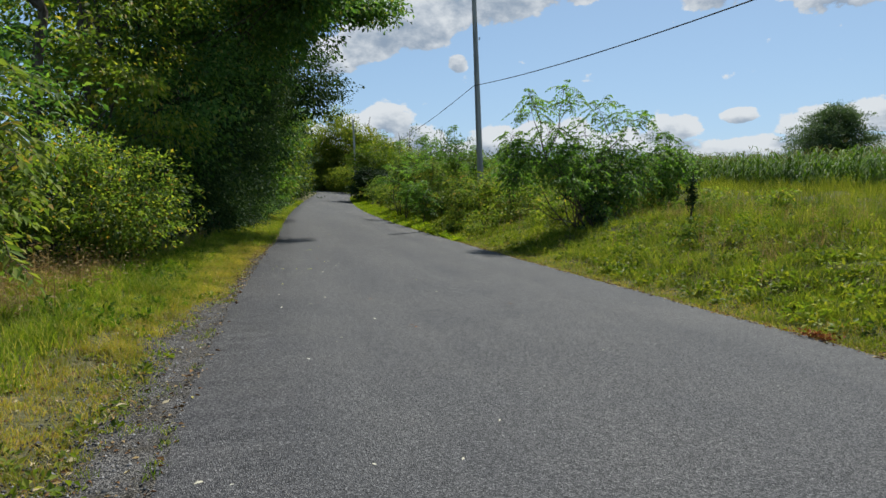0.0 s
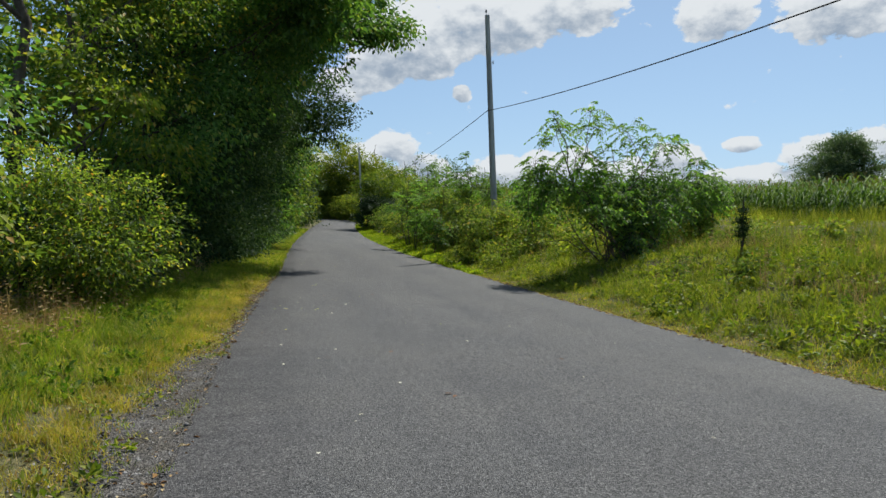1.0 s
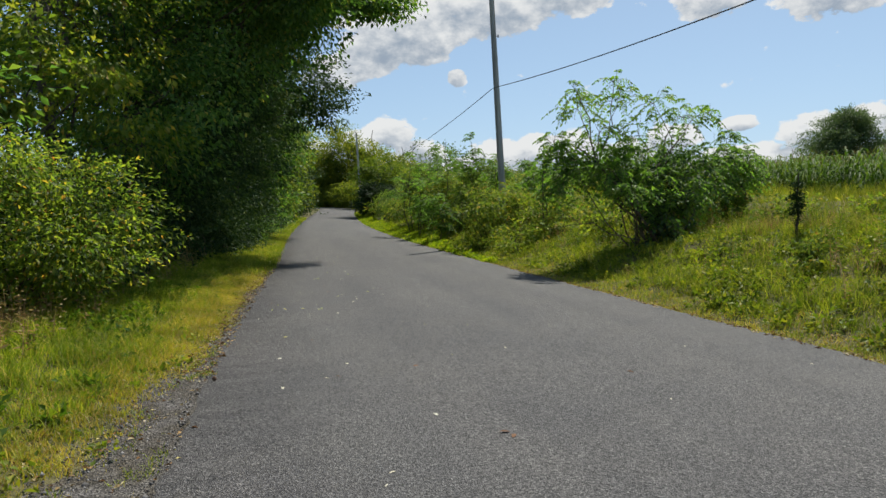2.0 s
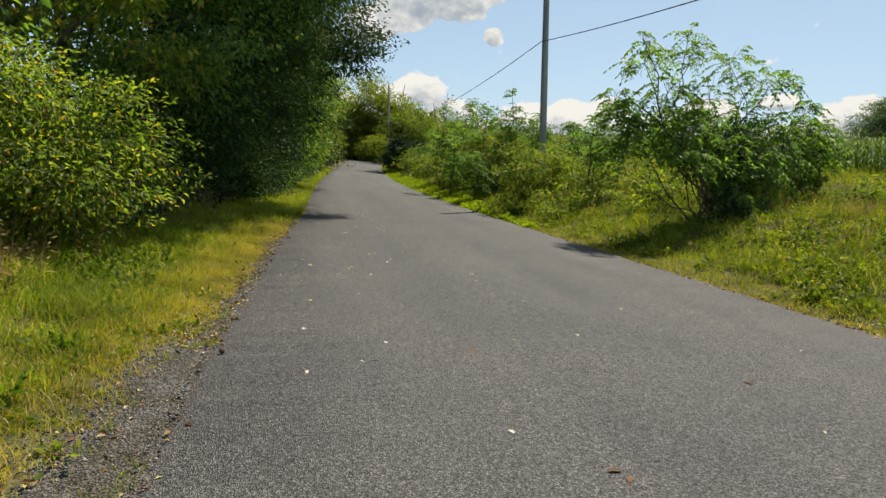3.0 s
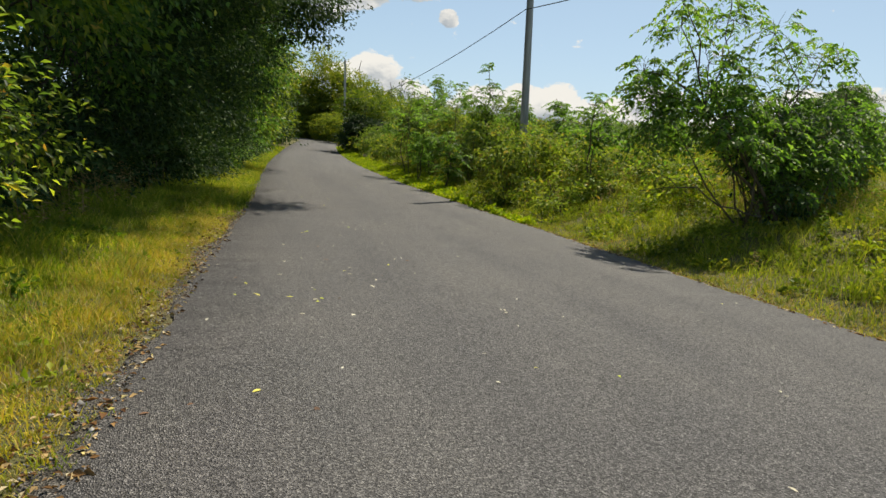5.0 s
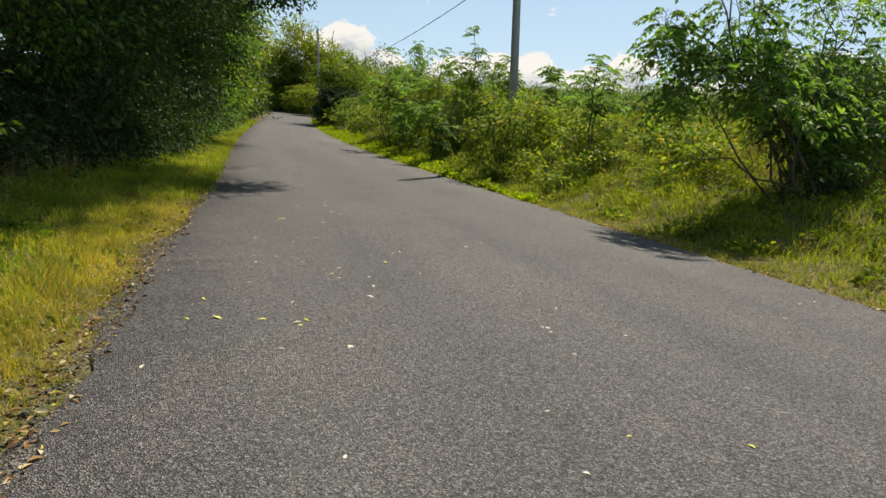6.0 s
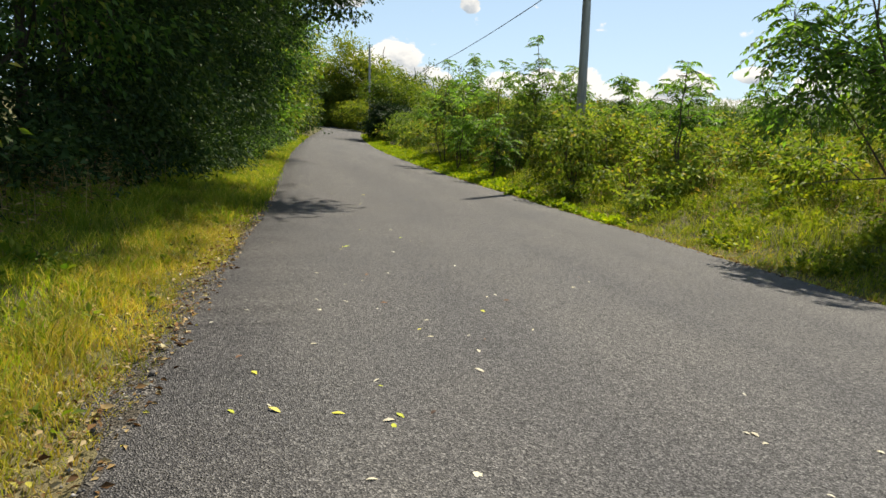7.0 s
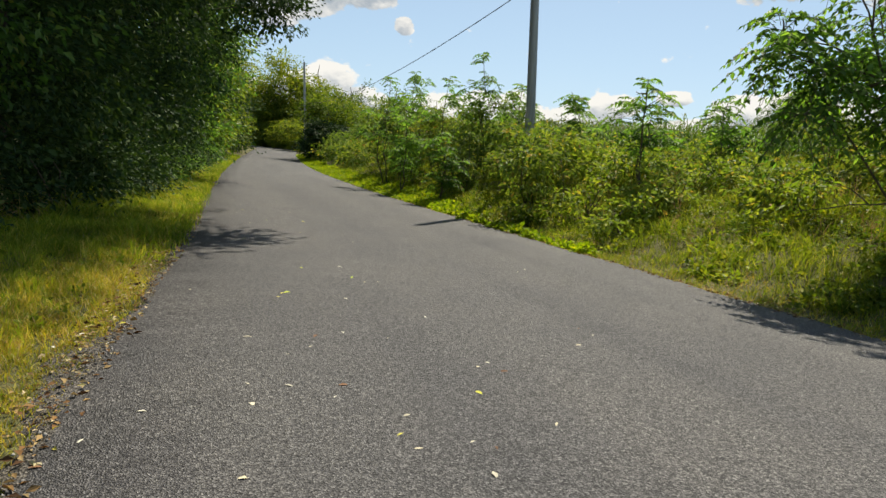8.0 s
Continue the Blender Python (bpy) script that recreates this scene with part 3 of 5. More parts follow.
def blades(x, y, h, w, lean=0.35, z=None):
    """Grass blades that stand on the land."""
    n = len(x)
    z = ground_z(x, y) if z is None else z
    a_ = RNG.uniform(0, 6.28, n)
    s = np.stack([np.cos(a_), np.sin(a_), np.zeros(n)], 1)
    b_ = RNG.uniform(0, 6.28, n)
    d = np.stack([np.cos(b_), np.sin(b_), np.zeros(n)], 1) * (lean * h * RNG.uniform(0.2, 1.4, n))[:, None]
    P = np.stack([x, y, z - 0.01], 1)
    up = np.zeros((n, 3))
    up[:, 2] = h
    hw = (np.broadcast_to(w, n) * 0.5)[:, None]
    V = np.stack([P - s * hw, P + s * hw, P + up * 0.6 + d * 0.4 + s * hw * 0.7, P + up * 0.6 + d * 0.4 - s * hw * 0.7, P + up * 0.92 + d * 1.1], 1).reshape(-1, 3)
    i = np.arange(n)[:, None] * 5
    F = np.concatenate([i + [0, 1, 2], i + [0, 2, 3], i + [3, 2, 4]], 1).reshape(-1, 3)
    return V, F


def stuff(name, me, label, category):
    return tagged(new(name, me), label, category, "", "stuff")


# ---- ground, road, shoulder ----
def land():
    def steps(parts):
        return np.unique(np.concatenate([np.linspace(*p) for p in parts]).round(3))
    us = steps([(-1500, -200, 8), (-200, -30, 12), (-30, -8, 14), (-8, -3.6, 24), (-3.6, -2.8, 12), (-2.8, 2.8, 4), (2.8, 3.6, 12), (3.6, 9, 30), (9, 30, 30), (30, 200, 14), (200, 1500, 8)])
    ys = steps([(-900, -60, 8), (-60, 0, 25), (0, 45, 180), (45, 130, 90), (130, 200, 20), (200, 1800, 10)])
    U, Y = np.meshgrid(us, ys)
    X = road_x(np.clip(Y, -900, 170)) + U
    Z = ground_z(X, np.clip(Y, -900, 170))
    V = np.stack([X, Y, Z], -1).reshape(-1, 3)
    m, n = U.shape
    i = (np.arange(m - 1)[:, None] * n + np.arange(n - 1)[None]).ravel()
    F = np.stack([i, i + 1, i + n + 1, i + n], 1)
    tagged(new("ground", mesh_from("ground", V, F, M_GROUND, True)), "uneven grassy soil of verges, bank and field", "ground", kind="structure")
    # the asphalt sheet with ragged, slightly thick edges
    ys = steps([(-60, 0, 60), (0, 40, 400), (40, 136, 170)])
    rag = 0.02 * np.sin(ys * 1.3) + 0.012 * np.sin(ys * 6.1 + 1) + 0.01 * np.sin(ys * 15.7 + 2) + RNG.normal(size=len(ys)) * 0.008 - inset(ys)
    rag2 = 0.03 * np.sin(ys * 1.9 + 2) + 0.015 * np.sin(ys * 7.3) + 0.012 * np.sin(ys * 17.1) + RNG.normal(size=len(ys)) * 0.01
    cols = [-1, -0.985, -0.6, -0.2, 0.2, 0.6, 0.985, 1]
    rows = []
    for c in cols:
        edge = HALF + (rag if c < 0 else rag2) * (abs(c) > 0.9)
        z = road_z(ys) + (0.012 if abs(c) < 1 else -0.05) + 0.02 * (1 - c * c)
        rows.append(np.stack([road_x(ys) + np.sign(c) * (edge - (0.03 if abs(c) == 0.985 else 0)) if abs(c) > 0.9 else road_x(ys) + c * HALF, ys, z], -1))
    V = np.stack(rows, 1)
    m, n = V.shape[:2]
    i = (np.arange(m - 1)[:, None] * n + np.arange(n - 1)[None]).ravel()
    F = np.stack([i, i + 1, i + n + 1, i + n], 1)
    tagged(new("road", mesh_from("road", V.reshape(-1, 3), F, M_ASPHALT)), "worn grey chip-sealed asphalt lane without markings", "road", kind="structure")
    # gravel beside the left edge
    ys = steps([(-20, 0, 30), (0, 30, 200), (30, 60, 40)])
    wid = 0.75 + 0.14 * np.sin(ys * 0.9) + 0.12 * np.sin(ys * 2.7 + 1) + 0.05 * np.sin(ys * 7.7) - 0.55 * smooth((ys - 6) / 8)
    rows = [np.stack([road_x(ys) - HALF + inset(ys) + 0.06 - wid * c, ys, 0 * ys], -1) for c in (0, 0.3, 0.6, 1.0)]
    V = np.stack(rows, 1)
    V[..., 2] = ground_z(V[..., 0], V[..., 1]) + np.array([0.014, 0.016, 0.014, -0.012])
    m, n = V.shape[:2]
    i = (np.arange(m - 1)[:, None] * n + np.arange(n - 1)[None]).ravel()
    F = np.stack([i, i + n, i + n + 1, i + 1], 1)
    tagged(new("gravel_shoulder", mesh_from("gravel_shoulder", V.reshape(-1, 3), F, M_GRAVEL, True)), "thin strip of grey gravel along the asphalt edge", "shoulder", kind="structure")


land()


# ---- woods along the left of the lane ----
def near_oak():
    b = [(-3.0, 27, 9.5, 4.2, 4.2, 3.6), (0.3, 25.6, 8.8, 2.2, 2.4, 1.6), (3.4, 29.6, 10.6, 1.4, 1.4, 1.0), (0.8, 29.2, 11.0, 2.4, 2.4, 1.8), (-6.5, 26, 8.0, 3.2, 3.2, 3.0),
         (-3.5, 27, 13.0, 4.0, 4.0, 3.0), (2.0, 29, 12.8, 2.8, 3.0, 2.0), (-0.5, 30.6, 10.0, 1.8, 2.0, 1.3)]
    # boughs added mostly above the view, placed to cast shade on verge and lane
    f = [(0.9, 21.6, 8.9, 1.0, 1.2, 0.8), (0.3, 22.5, 8.2, 1.4, 1.4, 0.9), (1.0, 23.5, 9.1, 1.0, 1.3, 0.9), (0.3, 20.6, 8.8, 1.2, 1.2, 0.8), (0.5, 19.6, 9.0, 0.9, 1.0, 0.7), (1.3, 25.2, 9.2, 0.9, 1.0, 0.8), (3.3, 26.5, 9.0, 0.8, 0.5, 0.35), (4.2, 27.0, 9.1, 0.6, 0.25, 0.2), (3.7, 26.8, 9.4, 0.8, 0.4, 0.3)]
    plant_tree("oak_tree", (-4.2, 23.6), 11, f, "leaning green oak added with mostly unseen limbs to shade verge and lane", L_OAK, 13.0, 15, 0.26, 0.2, 0.1)
    plant_tree("oak_tree", (-3.8, 27.5), 14, b, "tall green oak reaching over the lane", L_OAK, 5.4, 15, 0.3, 0.22, 0.3)


def woods():
    # tree by tree, leaf colour holds the light: darkest where the wood is shaded
    spots = [
        (-5.3, 17.0, 11.5, [(-6.8, 17.2, 11.8, 2.4, 2.2, 1.6), (-7.2, 16.4, 7.6, 0.8, 0.8, 0.4)], L_OAK, 2.6),
        (-6.4, 12.8, 5.0, [(-5.9, 13.2, 2.9, 1.6, 1.6, 1.4), (-7.6, 12.0, 2.9, 1.8, 1.8, 1.6), (-6.9, 14.4, 3.3, 1.6, 1.6, 1.4)], L_OAK, 4.0),
        (-4.9, 18.4, 8, [(-4.7, 18.6, 6.0, 1.9, 1.9, 1.7), (-4.0, 18.2, 4.2, 1.5, 1.7, 1.4), (-3.4, 20.0, 7.6, 1.6, 1.6, 1.2)], L_YELLOWISH, 3.4),
        (-5.0, 22, 11, [(-3.9, 22, 6.6, 2.0, 2.2, 2.8), (-3.8, 22.5, 3.4, 1.4, 2.0, 2.2), (-6.4, 22, 3.2, 1.8, 2.0, 2.0), (-2.4, 21.6, 8.4, 2.0, 2.0, 1.5), (-1.0, 22.6, 6.8, 1.5, 1.6, 1.0), (-0.6, 24.6, 9.0, 1.8, 1.6, 1.3), (-2.7, 20.4, 4.4, 1.2, 1.2, 0.9), (-2.9, 21.8, 5.2, 1.2, 1.4, 0.9), (-3.4, 19.2, 3.2, 0.9, 0.9, 0.6)], L_OAK, 3.2),
        (-4.6, 25.6, 8, [(-3.5, 25.6, 3.0, 1.5, 2.2, 2.4), (-3.3, 27.2, 5.4, 1.9, 2.4, 1.8), (-2.4, 24.8, 6.2, 1.7, 1.8, 1.5), (-4.4, 29.5, 3.4, 1.8, 2.4, 2.8)], L_SHADED, 4.6),
        (-4.4, 33, 11, [(-3.6, 33, 6.0, 2.6, 3.0, 3.2), (-2.8, 33, 3.0, 1.4, 2.0, 1.9), (-5.6, 33, 3.6, 2.0, 2.4, 2.6), (-1.8, 34, 8.0, 2.2, 2.6, 2.0), (-0.4, 33.5, 10.4, 1.8, 2.2, 1.5), (-0.2, 37, 10.0, 1.9, 2.2, 1.7)], L_SHADED, 5.0),
        (-3.6, 40, 11, [(-2.6, 40, 6.2, 2.8, 3.4, 3.4), (-2.1, 40, 2.8, 1.5, 2.4, 2.0), (-0.6, 41, 8.4, 2.2, 2.6, 2.0), (1.5, 40.5, 8.4, 2.1, 2.4, 2.2), (2.3, 42.0, 7.6, 1.6, 2.0, 1.4), (-5.0, 40, 4.0, 2.4, 2.6, 3.0)], L_SHADED, 4.0),
        (-2.6, 48, 11, [(-2.6, 48, 6.4, 2.6, 3.6, 3.8), (-1.8, 48, 2.8, 1.4, 2.6, 2.0), (-0.2, 49, 7.6, 1.9, 2.6, 2.6), (0.3, 47, 10.6, 2.0, 2.4, 1.8), (-2.4, 48, 11.0, 2.2, 2.6, 1.8)], L_SHADED, 4.0),
        (-2.0, 57, 12, [(-1.8, 57, 6.8, 2.6, 3.8, 4.6), (-0.8, 57, 2.4, 1.4, 2.8, 1.9), (0.4, 57, 8.4, 1.6, 2.6, 2.4), (-1.2, 56, 11.4, 2.0, 2.4, 1.8)], L_OAK, 3.2),
        (-0.8, 67, 12, [(-1.2, 67, 6.6, 2.8, 4.4, 4.6), (-0.2, 66, 2.4, 1.4, 3.0, 2.0)], L_FAR, 3.0),
        (0.4, 79, 13, [(-0.3, 79, 7.0, 3.2, 5.0, 5.2), (0.8, 78, 2.8, 1.7, 3.4, 2.2)], L_FAR, 2.6),
        (2.2, 92, 14, [(1.4, 92, 7.8, 3.6, 5.5, 6.0), (2.4, 90, 3.0, 1.9, 3.6, 2.4)], L_SHADED, 2.4),
    ]
    for x, y, h, b, mat, dens in spots:
        far = y > 55
        plant_tree("tree", (x, y), h, b, "leafy roadside tree with foliage down to the verge" if not far else "sunlit yellow-green tree farther along the lane",
                   mat, dens if y > 36 else dens * 0.6, 14 if y > 36 else 38, (0.42 if far else 0.26) if y > 36 else 0.34, 0.32 if far else 0.2 if y > 36 else 0.15, 0.16, group="roadside wood")
    # second row, which closes the wood; leaf colour darkened as in deep shade
    for i in range(2, 10):
        y = 31 + i * 6.5
        x = -11.5 + 0.05 * y + RNG.normal() * 0.8
        h = RNG.uniform(10, 14)
        b = [(x, y, h * 0.6, 3.4, 3.4, h * 0.36), (x + 1.2, y + 1, h * 0.28, 2.4, 2.4, 2.2)]
        plant_tree("tree", (x, y), h, b, "tall tree behind the verge, deep shade put into its leaf colour", L_SHADED, 2.0, 14, 0.45, 0.3, 0.2, group="wood behind the verge")
    # low trees behind the bushes, also with shade put into their leaves
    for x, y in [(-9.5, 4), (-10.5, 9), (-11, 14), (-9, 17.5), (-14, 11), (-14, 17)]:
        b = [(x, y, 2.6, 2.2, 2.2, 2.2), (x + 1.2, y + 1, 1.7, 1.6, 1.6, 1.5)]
        plant_tree("tree", (x, y), 5.0, b, "low tree behind the bushes, shade put into its dark leaf colour", L_SHADED, 3.0, 14, 0.35, 0.24, 0.12, group="wood behind the verge")
    # undergrowth added, mostly in darkened leaves, to stand in for deep shade
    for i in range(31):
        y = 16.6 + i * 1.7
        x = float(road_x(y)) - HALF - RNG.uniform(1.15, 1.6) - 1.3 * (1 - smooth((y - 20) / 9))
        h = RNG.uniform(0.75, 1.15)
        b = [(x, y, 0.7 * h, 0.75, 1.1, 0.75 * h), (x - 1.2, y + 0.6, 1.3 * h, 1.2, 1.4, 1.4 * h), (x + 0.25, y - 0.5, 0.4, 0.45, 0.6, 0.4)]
        plant_shrub("undergrowth_shrub", (x, y), b, "undergrowth shrub standing in for the deep shade under the trees", L_SHADED if y < 34 else (L_SHADED, L_SHADED, L_OAK)[i % 3], 8, 12, 0.17, 0.13, 4, group="undergrowth")



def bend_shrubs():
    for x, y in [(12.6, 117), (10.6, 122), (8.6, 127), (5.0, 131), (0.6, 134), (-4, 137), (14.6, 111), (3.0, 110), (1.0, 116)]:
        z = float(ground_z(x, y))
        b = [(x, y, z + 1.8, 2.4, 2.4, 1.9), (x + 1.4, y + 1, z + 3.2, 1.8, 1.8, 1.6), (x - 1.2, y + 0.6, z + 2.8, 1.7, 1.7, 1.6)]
        plant_shrub("bend_shrub", (x, y), b, "green shrub at the bend, sunlight put into its leaf colour", L_BEND, 3.6, 12, 0.35, 0.32, 5, group="shrubs at the bend")


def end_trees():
    # these crowns share the leaf colour that is brightened as if sunlit
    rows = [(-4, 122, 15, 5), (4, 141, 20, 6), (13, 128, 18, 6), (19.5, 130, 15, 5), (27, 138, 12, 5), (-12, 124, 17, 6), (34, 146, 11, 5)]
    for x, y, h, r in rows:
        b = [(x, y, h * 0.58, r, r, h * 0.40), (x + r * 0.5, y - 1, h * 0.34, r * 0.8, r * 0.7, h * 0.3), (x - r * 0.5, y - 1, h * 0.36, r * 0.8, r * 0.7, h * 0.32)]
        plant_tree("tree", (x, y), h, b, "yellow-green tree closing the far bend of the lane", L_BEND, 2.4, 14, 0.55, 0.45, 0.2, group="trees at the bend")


def pole_trees():
    for x, y, r, top in [(10.9, 82.0, 1.0, 7.8), (12.4, 80.0, 1.6, 8.2), (14.4, 84.0, 2.2, 8.0)]:
        z = float(ground_z(x, y))
        h = top - z
        b = [(x, y, z + h * 0.6, r, r, h * 0.38), (x + r * 0.6, y, z + h * 0.35, r * 0.8, r * 0.8, h * 0.33), (x - r * 0.3, y - 0.6, z + h * 0.28, r * 0.7, r * 0.7, h * 0.27)]
        plant_tree("tree", (x, y), h, b, "slim leafy tree beside the far utility pole", L_FAR, 4.0, 14, 0.32, 0.3, 0.12, group="trees at the bend")


near_oak()
pole_trees()
woods()
end_trees()
bend_shrubs()


def pale_branch():
    """A light-leaved young tree in front of the dark wood."""
    b = [(-3.4, 17.0, 4.2, 0.8, 0.8, 0.3), (-4.2, 17.2, 4.9, 0.9, 0.8, 0.35), (-4.6, 16.8, 3.7, 0.8, 0.8, 0.4)]
    plant_tree("young_tree", (-4.8, 17.0), 5.2, b, "young pale-green tree in front of the dark wood", L_YELLOWISH, 7.0, 13, 0.17, 0.17, 0.07)


pale_branch()


def left_bush():
    b = [(-2.45, 15.3, 1.25, 0.5, 0.6, 0.35), (-2.8, 14.6, 1.45, 0.6, 0.8, 0.55), (-3.0, 14.0, 1.6, 0.8, 0.9, 0.65), (-3.1, 13.2, 1.2, 0.8, 0.8, 0.65), (-3.4, 14.3, 2.1, 0.7, 0.8, 0.45),
         (-3.9, 13.4, 2.3, 0.8, 0.8, 0.45), (-3.2, 13.9, 0.75, 0.8, 1.0, 0.5), (-4.5, 14.4, 1.5, 1.1, 1.2, 0.9), (-5.0, 12.6, 1.4, 1.1, 1.1, 0.9), (-5.4, 13.6, 2.2, 1.0, 1.0, 0.7)]
    plant_shrub("roadside_bush", (-3.8, 14.0), b, "yellow-green bush with a few turning orange leaves", L_YELLOW, 17, 19, 0.13, 0.085, 14, 0.48)
    b = [(-4.7, 10.6, 0.9, 0.9, 1.1, 0.8), (-5.4, 9.6, 1.6, 1.1, 1.1, 1.1), (-5.6, 11.4, 1.6, 1.2, 1.2, 1.1)]
    plant_shrub("roadside_bush", (-5.0, 10.4), b, "tangled green bush with pale dry stems", L_SHRUB, 12, 12, 0.15, 0.13, 12)
    plant_pinnate("sapling", (-4.0, 8.2), [(-3.0, 8.3, 2.9), (-3.5, 8.0, 3.1), (-4.4, 8.6, 3.0), (-3.2, 8.9, 2.3), (-3.9, 7.6, 2.6), (-4.8, 8.2, 2.8)], "young tree with drooping pinnate leaves beside the verge", L_SHRUB, 10, 0.55, 7, 0.17, 0.03, side=5)


left_bush()


# ---- right bank: shrubs and saplings ----
def right_shrubs():
    lobes = [(7.2, 18.3, 4.05, 0.5, 0.6), (7.15, 18.3, 4.5, 0.28, 0.7), (7.6, 17.9, 3.4, 0.6, 0.65), (6.55, 18.2, 2.85, 0.45, 0.8), (6.6, 18.4, 3.2, 0.3, 0.8), (8.42, 18.4, 4.35, 0.5, 0.5), (8.3, 18.4, 4.8, 0.25, 0.7),
             (9.6, 18.6, 4.3, 0.6, 0.45), (10.5, 18.6, 3.95, 0.6, 0.55), (11.3, 18.6, 4.1, 0.3, 0.5), (9.15, 18.6, 3.45, 0.75, 0.45), (9.85, 18.2, 3.0, 0.8, 0.65), (7.7, 17.4, 2.45, 0.6, 0.85), (7.0, 17.7, 2.5, 0.5, 0.75),
             (11.3, 18.4, 2.8, 0.75, 0.75), (8.8, 17.4, 2.2, 0.8, 1.1), (9.55, 17.2, 1.85, 0.75, 1.1), (7.75, 16.9, 1.9, 0.4, 0.8), (6.6, 17.9, 2.15, 0.35, 0.9), (8.7, 16.8, 1.3, 0.5, 1.2), (10.5, 17.8, 2.3, 0.7, 0.9), (6.9, 18.6, 3.1, 0.5, 0.7), (8.4, 18.0, 2.9, 0.7, 0.6)]
    fork = [(7.6, 17.2, 1.7), (8.6, 17.2, 1.8), (9.4, 17.2, 1.6), (9.0, 17.6, 2.4), (7.4, 17.6, 2.6), (8.0, 16.9, 1.2)]
    walnut = plant_lobed("walnut_shrub", (8.5, 16.7), fork, lobes, "many-stemmed shrub with drooping pinnate leaves and open top", L_SUMAC, 112)
    lobes = [(12.3, 18.8, 2.9, 0.6, 1.0), (12.9, 19.1, 2.9, 0.5, 1.0), (11.8, 18.6, 2.4, 0.55, 1.1), (12.7, 18.9, 2.3, 0.55, 1.1), (12.4, 19.2, 3.5, 0.4, 0.8)]
    plant_lobed("walnut_shrub", (12.4, 18.9), [(12.1, 18.8, 1.9), (12.7, 18.9, 2.1), (12.5, 19.0, 2.3)], lobes, "lower shrub with drooping pinnate leaves beside the tall one", L_SUMAC, 110)
    z = float(ground_z(7.6, 16.3))
    twig = [limb((7.9, 16.5, z + 0.35), (6.9, 16.9, z + 0.75), 0.018, 0.012, 0.06), limb((6.9, 16.9, z + 0.75), (6.0, 17.3, z + 0.6), 0.012, 0.004, 0.08), limb((7.2, 16.8, z + 0.65), (6.7, 16.5, z + 0.95), 0.009, 0.003, 0.08), limb((6.6, 17.0, z + 0.72), (6.3, 17.6, z + 1.0), 0.008, 0.003, 0.08)]
    part("bare_branch", mesh_from("bare_branch", *tubes(twig, 6), M_BARK, True), walnut, "low bare grey branch")
    # filler shrub; the walnut core's shade is put into its dark leaf colour
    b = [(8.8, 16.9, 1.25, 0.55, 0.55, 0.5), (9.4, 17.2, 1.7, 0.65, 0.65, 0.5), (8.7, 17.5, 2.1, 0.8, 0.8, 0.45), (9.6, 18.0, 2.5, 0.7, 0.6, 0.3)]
    plant_shrub("shrub", (8.8, 16.8), b, "added dense shrub, dark-leaved for the shade inside the walnut", L_SHADED, 14, 13, 0.16, 0.12, 8, 0.45)
    # extra flat leaf lobes added to block sun and darken the bank below
    b = [(7.8, 17.0, 1.9, 0.5, 0.5, 0.3), (7.4, 17.8, 2.7, 0.8, 0.7, 0.28), (8.5, 18.0, 2.8, 0.9, 0.7, 0.3), (6.9, 18.1, 2.6, 0.4, 0.4, 0.22), (10.4, 18.2, 2.7, 0.8, 0.6, 0.3), (8.0, 17.5, 2.4, 0.7, 0.6, 0.25)]
    plant_shrub("shrub", (8.2, 17.1), b, "added leafy green shrub among walnut branches, shading the bank", L_SUMAC, 12, 12, 0.15, 0.12, 9, 0.42)
    spots = [(11.6, 19.4, 1.1, 2.9), (12.6, 21.5, 1.2, 3.3), (9.5, 26.0, 1.2, 2.8), (9.4, 29.6, 1.1, 3.2), (11.6, 31.0, 1.2, 3.4), (9.8, 33.4, 1.4, 4.2),
             (9.2, 37.4, 1.2, 4.2), (9.4, 41.4, 1.4, 4.4), (10.2, 46, 1.8, 5.0), (11.6, 52.5, 1.5, 4.4), (11.0, 76.0, 1.9, 5.4), (12.4, 66, 2.2, 4.6), (12.8, 76, 2.5, 5.0), (14.3, 88, 2.8, 5.6), (16.5, 102, 3.2, 6.6), (13.7, 39, 1.8, 4.1), (14.6, 49, 2.2, 4.7), (13.4, 34, 1.4, 3.5)]
    for k, (x, y, r, top) in enumerate(spots):
        z = float(ground_z(x, y))
        h = (top - z) * 0.88
        b = [(x, y, z + h * 0.45, r * 0.8, r, h * 0.38)]
        for _ in range(7 if y < 60 else 4):
            q = RNG.uniform(0.3, 0.5)
            a_ = RNG.uniform(0, 6.28)
            f = RNG.uniform(0.25, 0.92)
            d = r * 1.0 * (1.1 - 0.7 * f)
            b.append((x + d * math.cos(a_), y + d * math.sin(a_), z + h * f, r * q, r * q, max(0.22, h * q * 0.42)))
        mat = L_EVERGREEN if y == 76.0 else L_YELLOWISH if y == 26.0 else (L_SHRUB, L_SHRUB, L_OAKLIT)[k % 3]
        plant_shrub("bank_shrub", (x, y), b, "dark rounded shrub at the asphalt edge" if y == 76.0 else "tangled shrub with yellowing leaves on the bank" if y == 26.0 else "bushy green shrub on the grassy bank",
                    mat, 9.0 if y == 76.0 else 9.0 if y < 45 else 5.0, 12, 0.12 if y < 45 else 0.2, 0.14 if y < 45 else 0.22, 6, group="shrubs on the bank", shell=0.7)
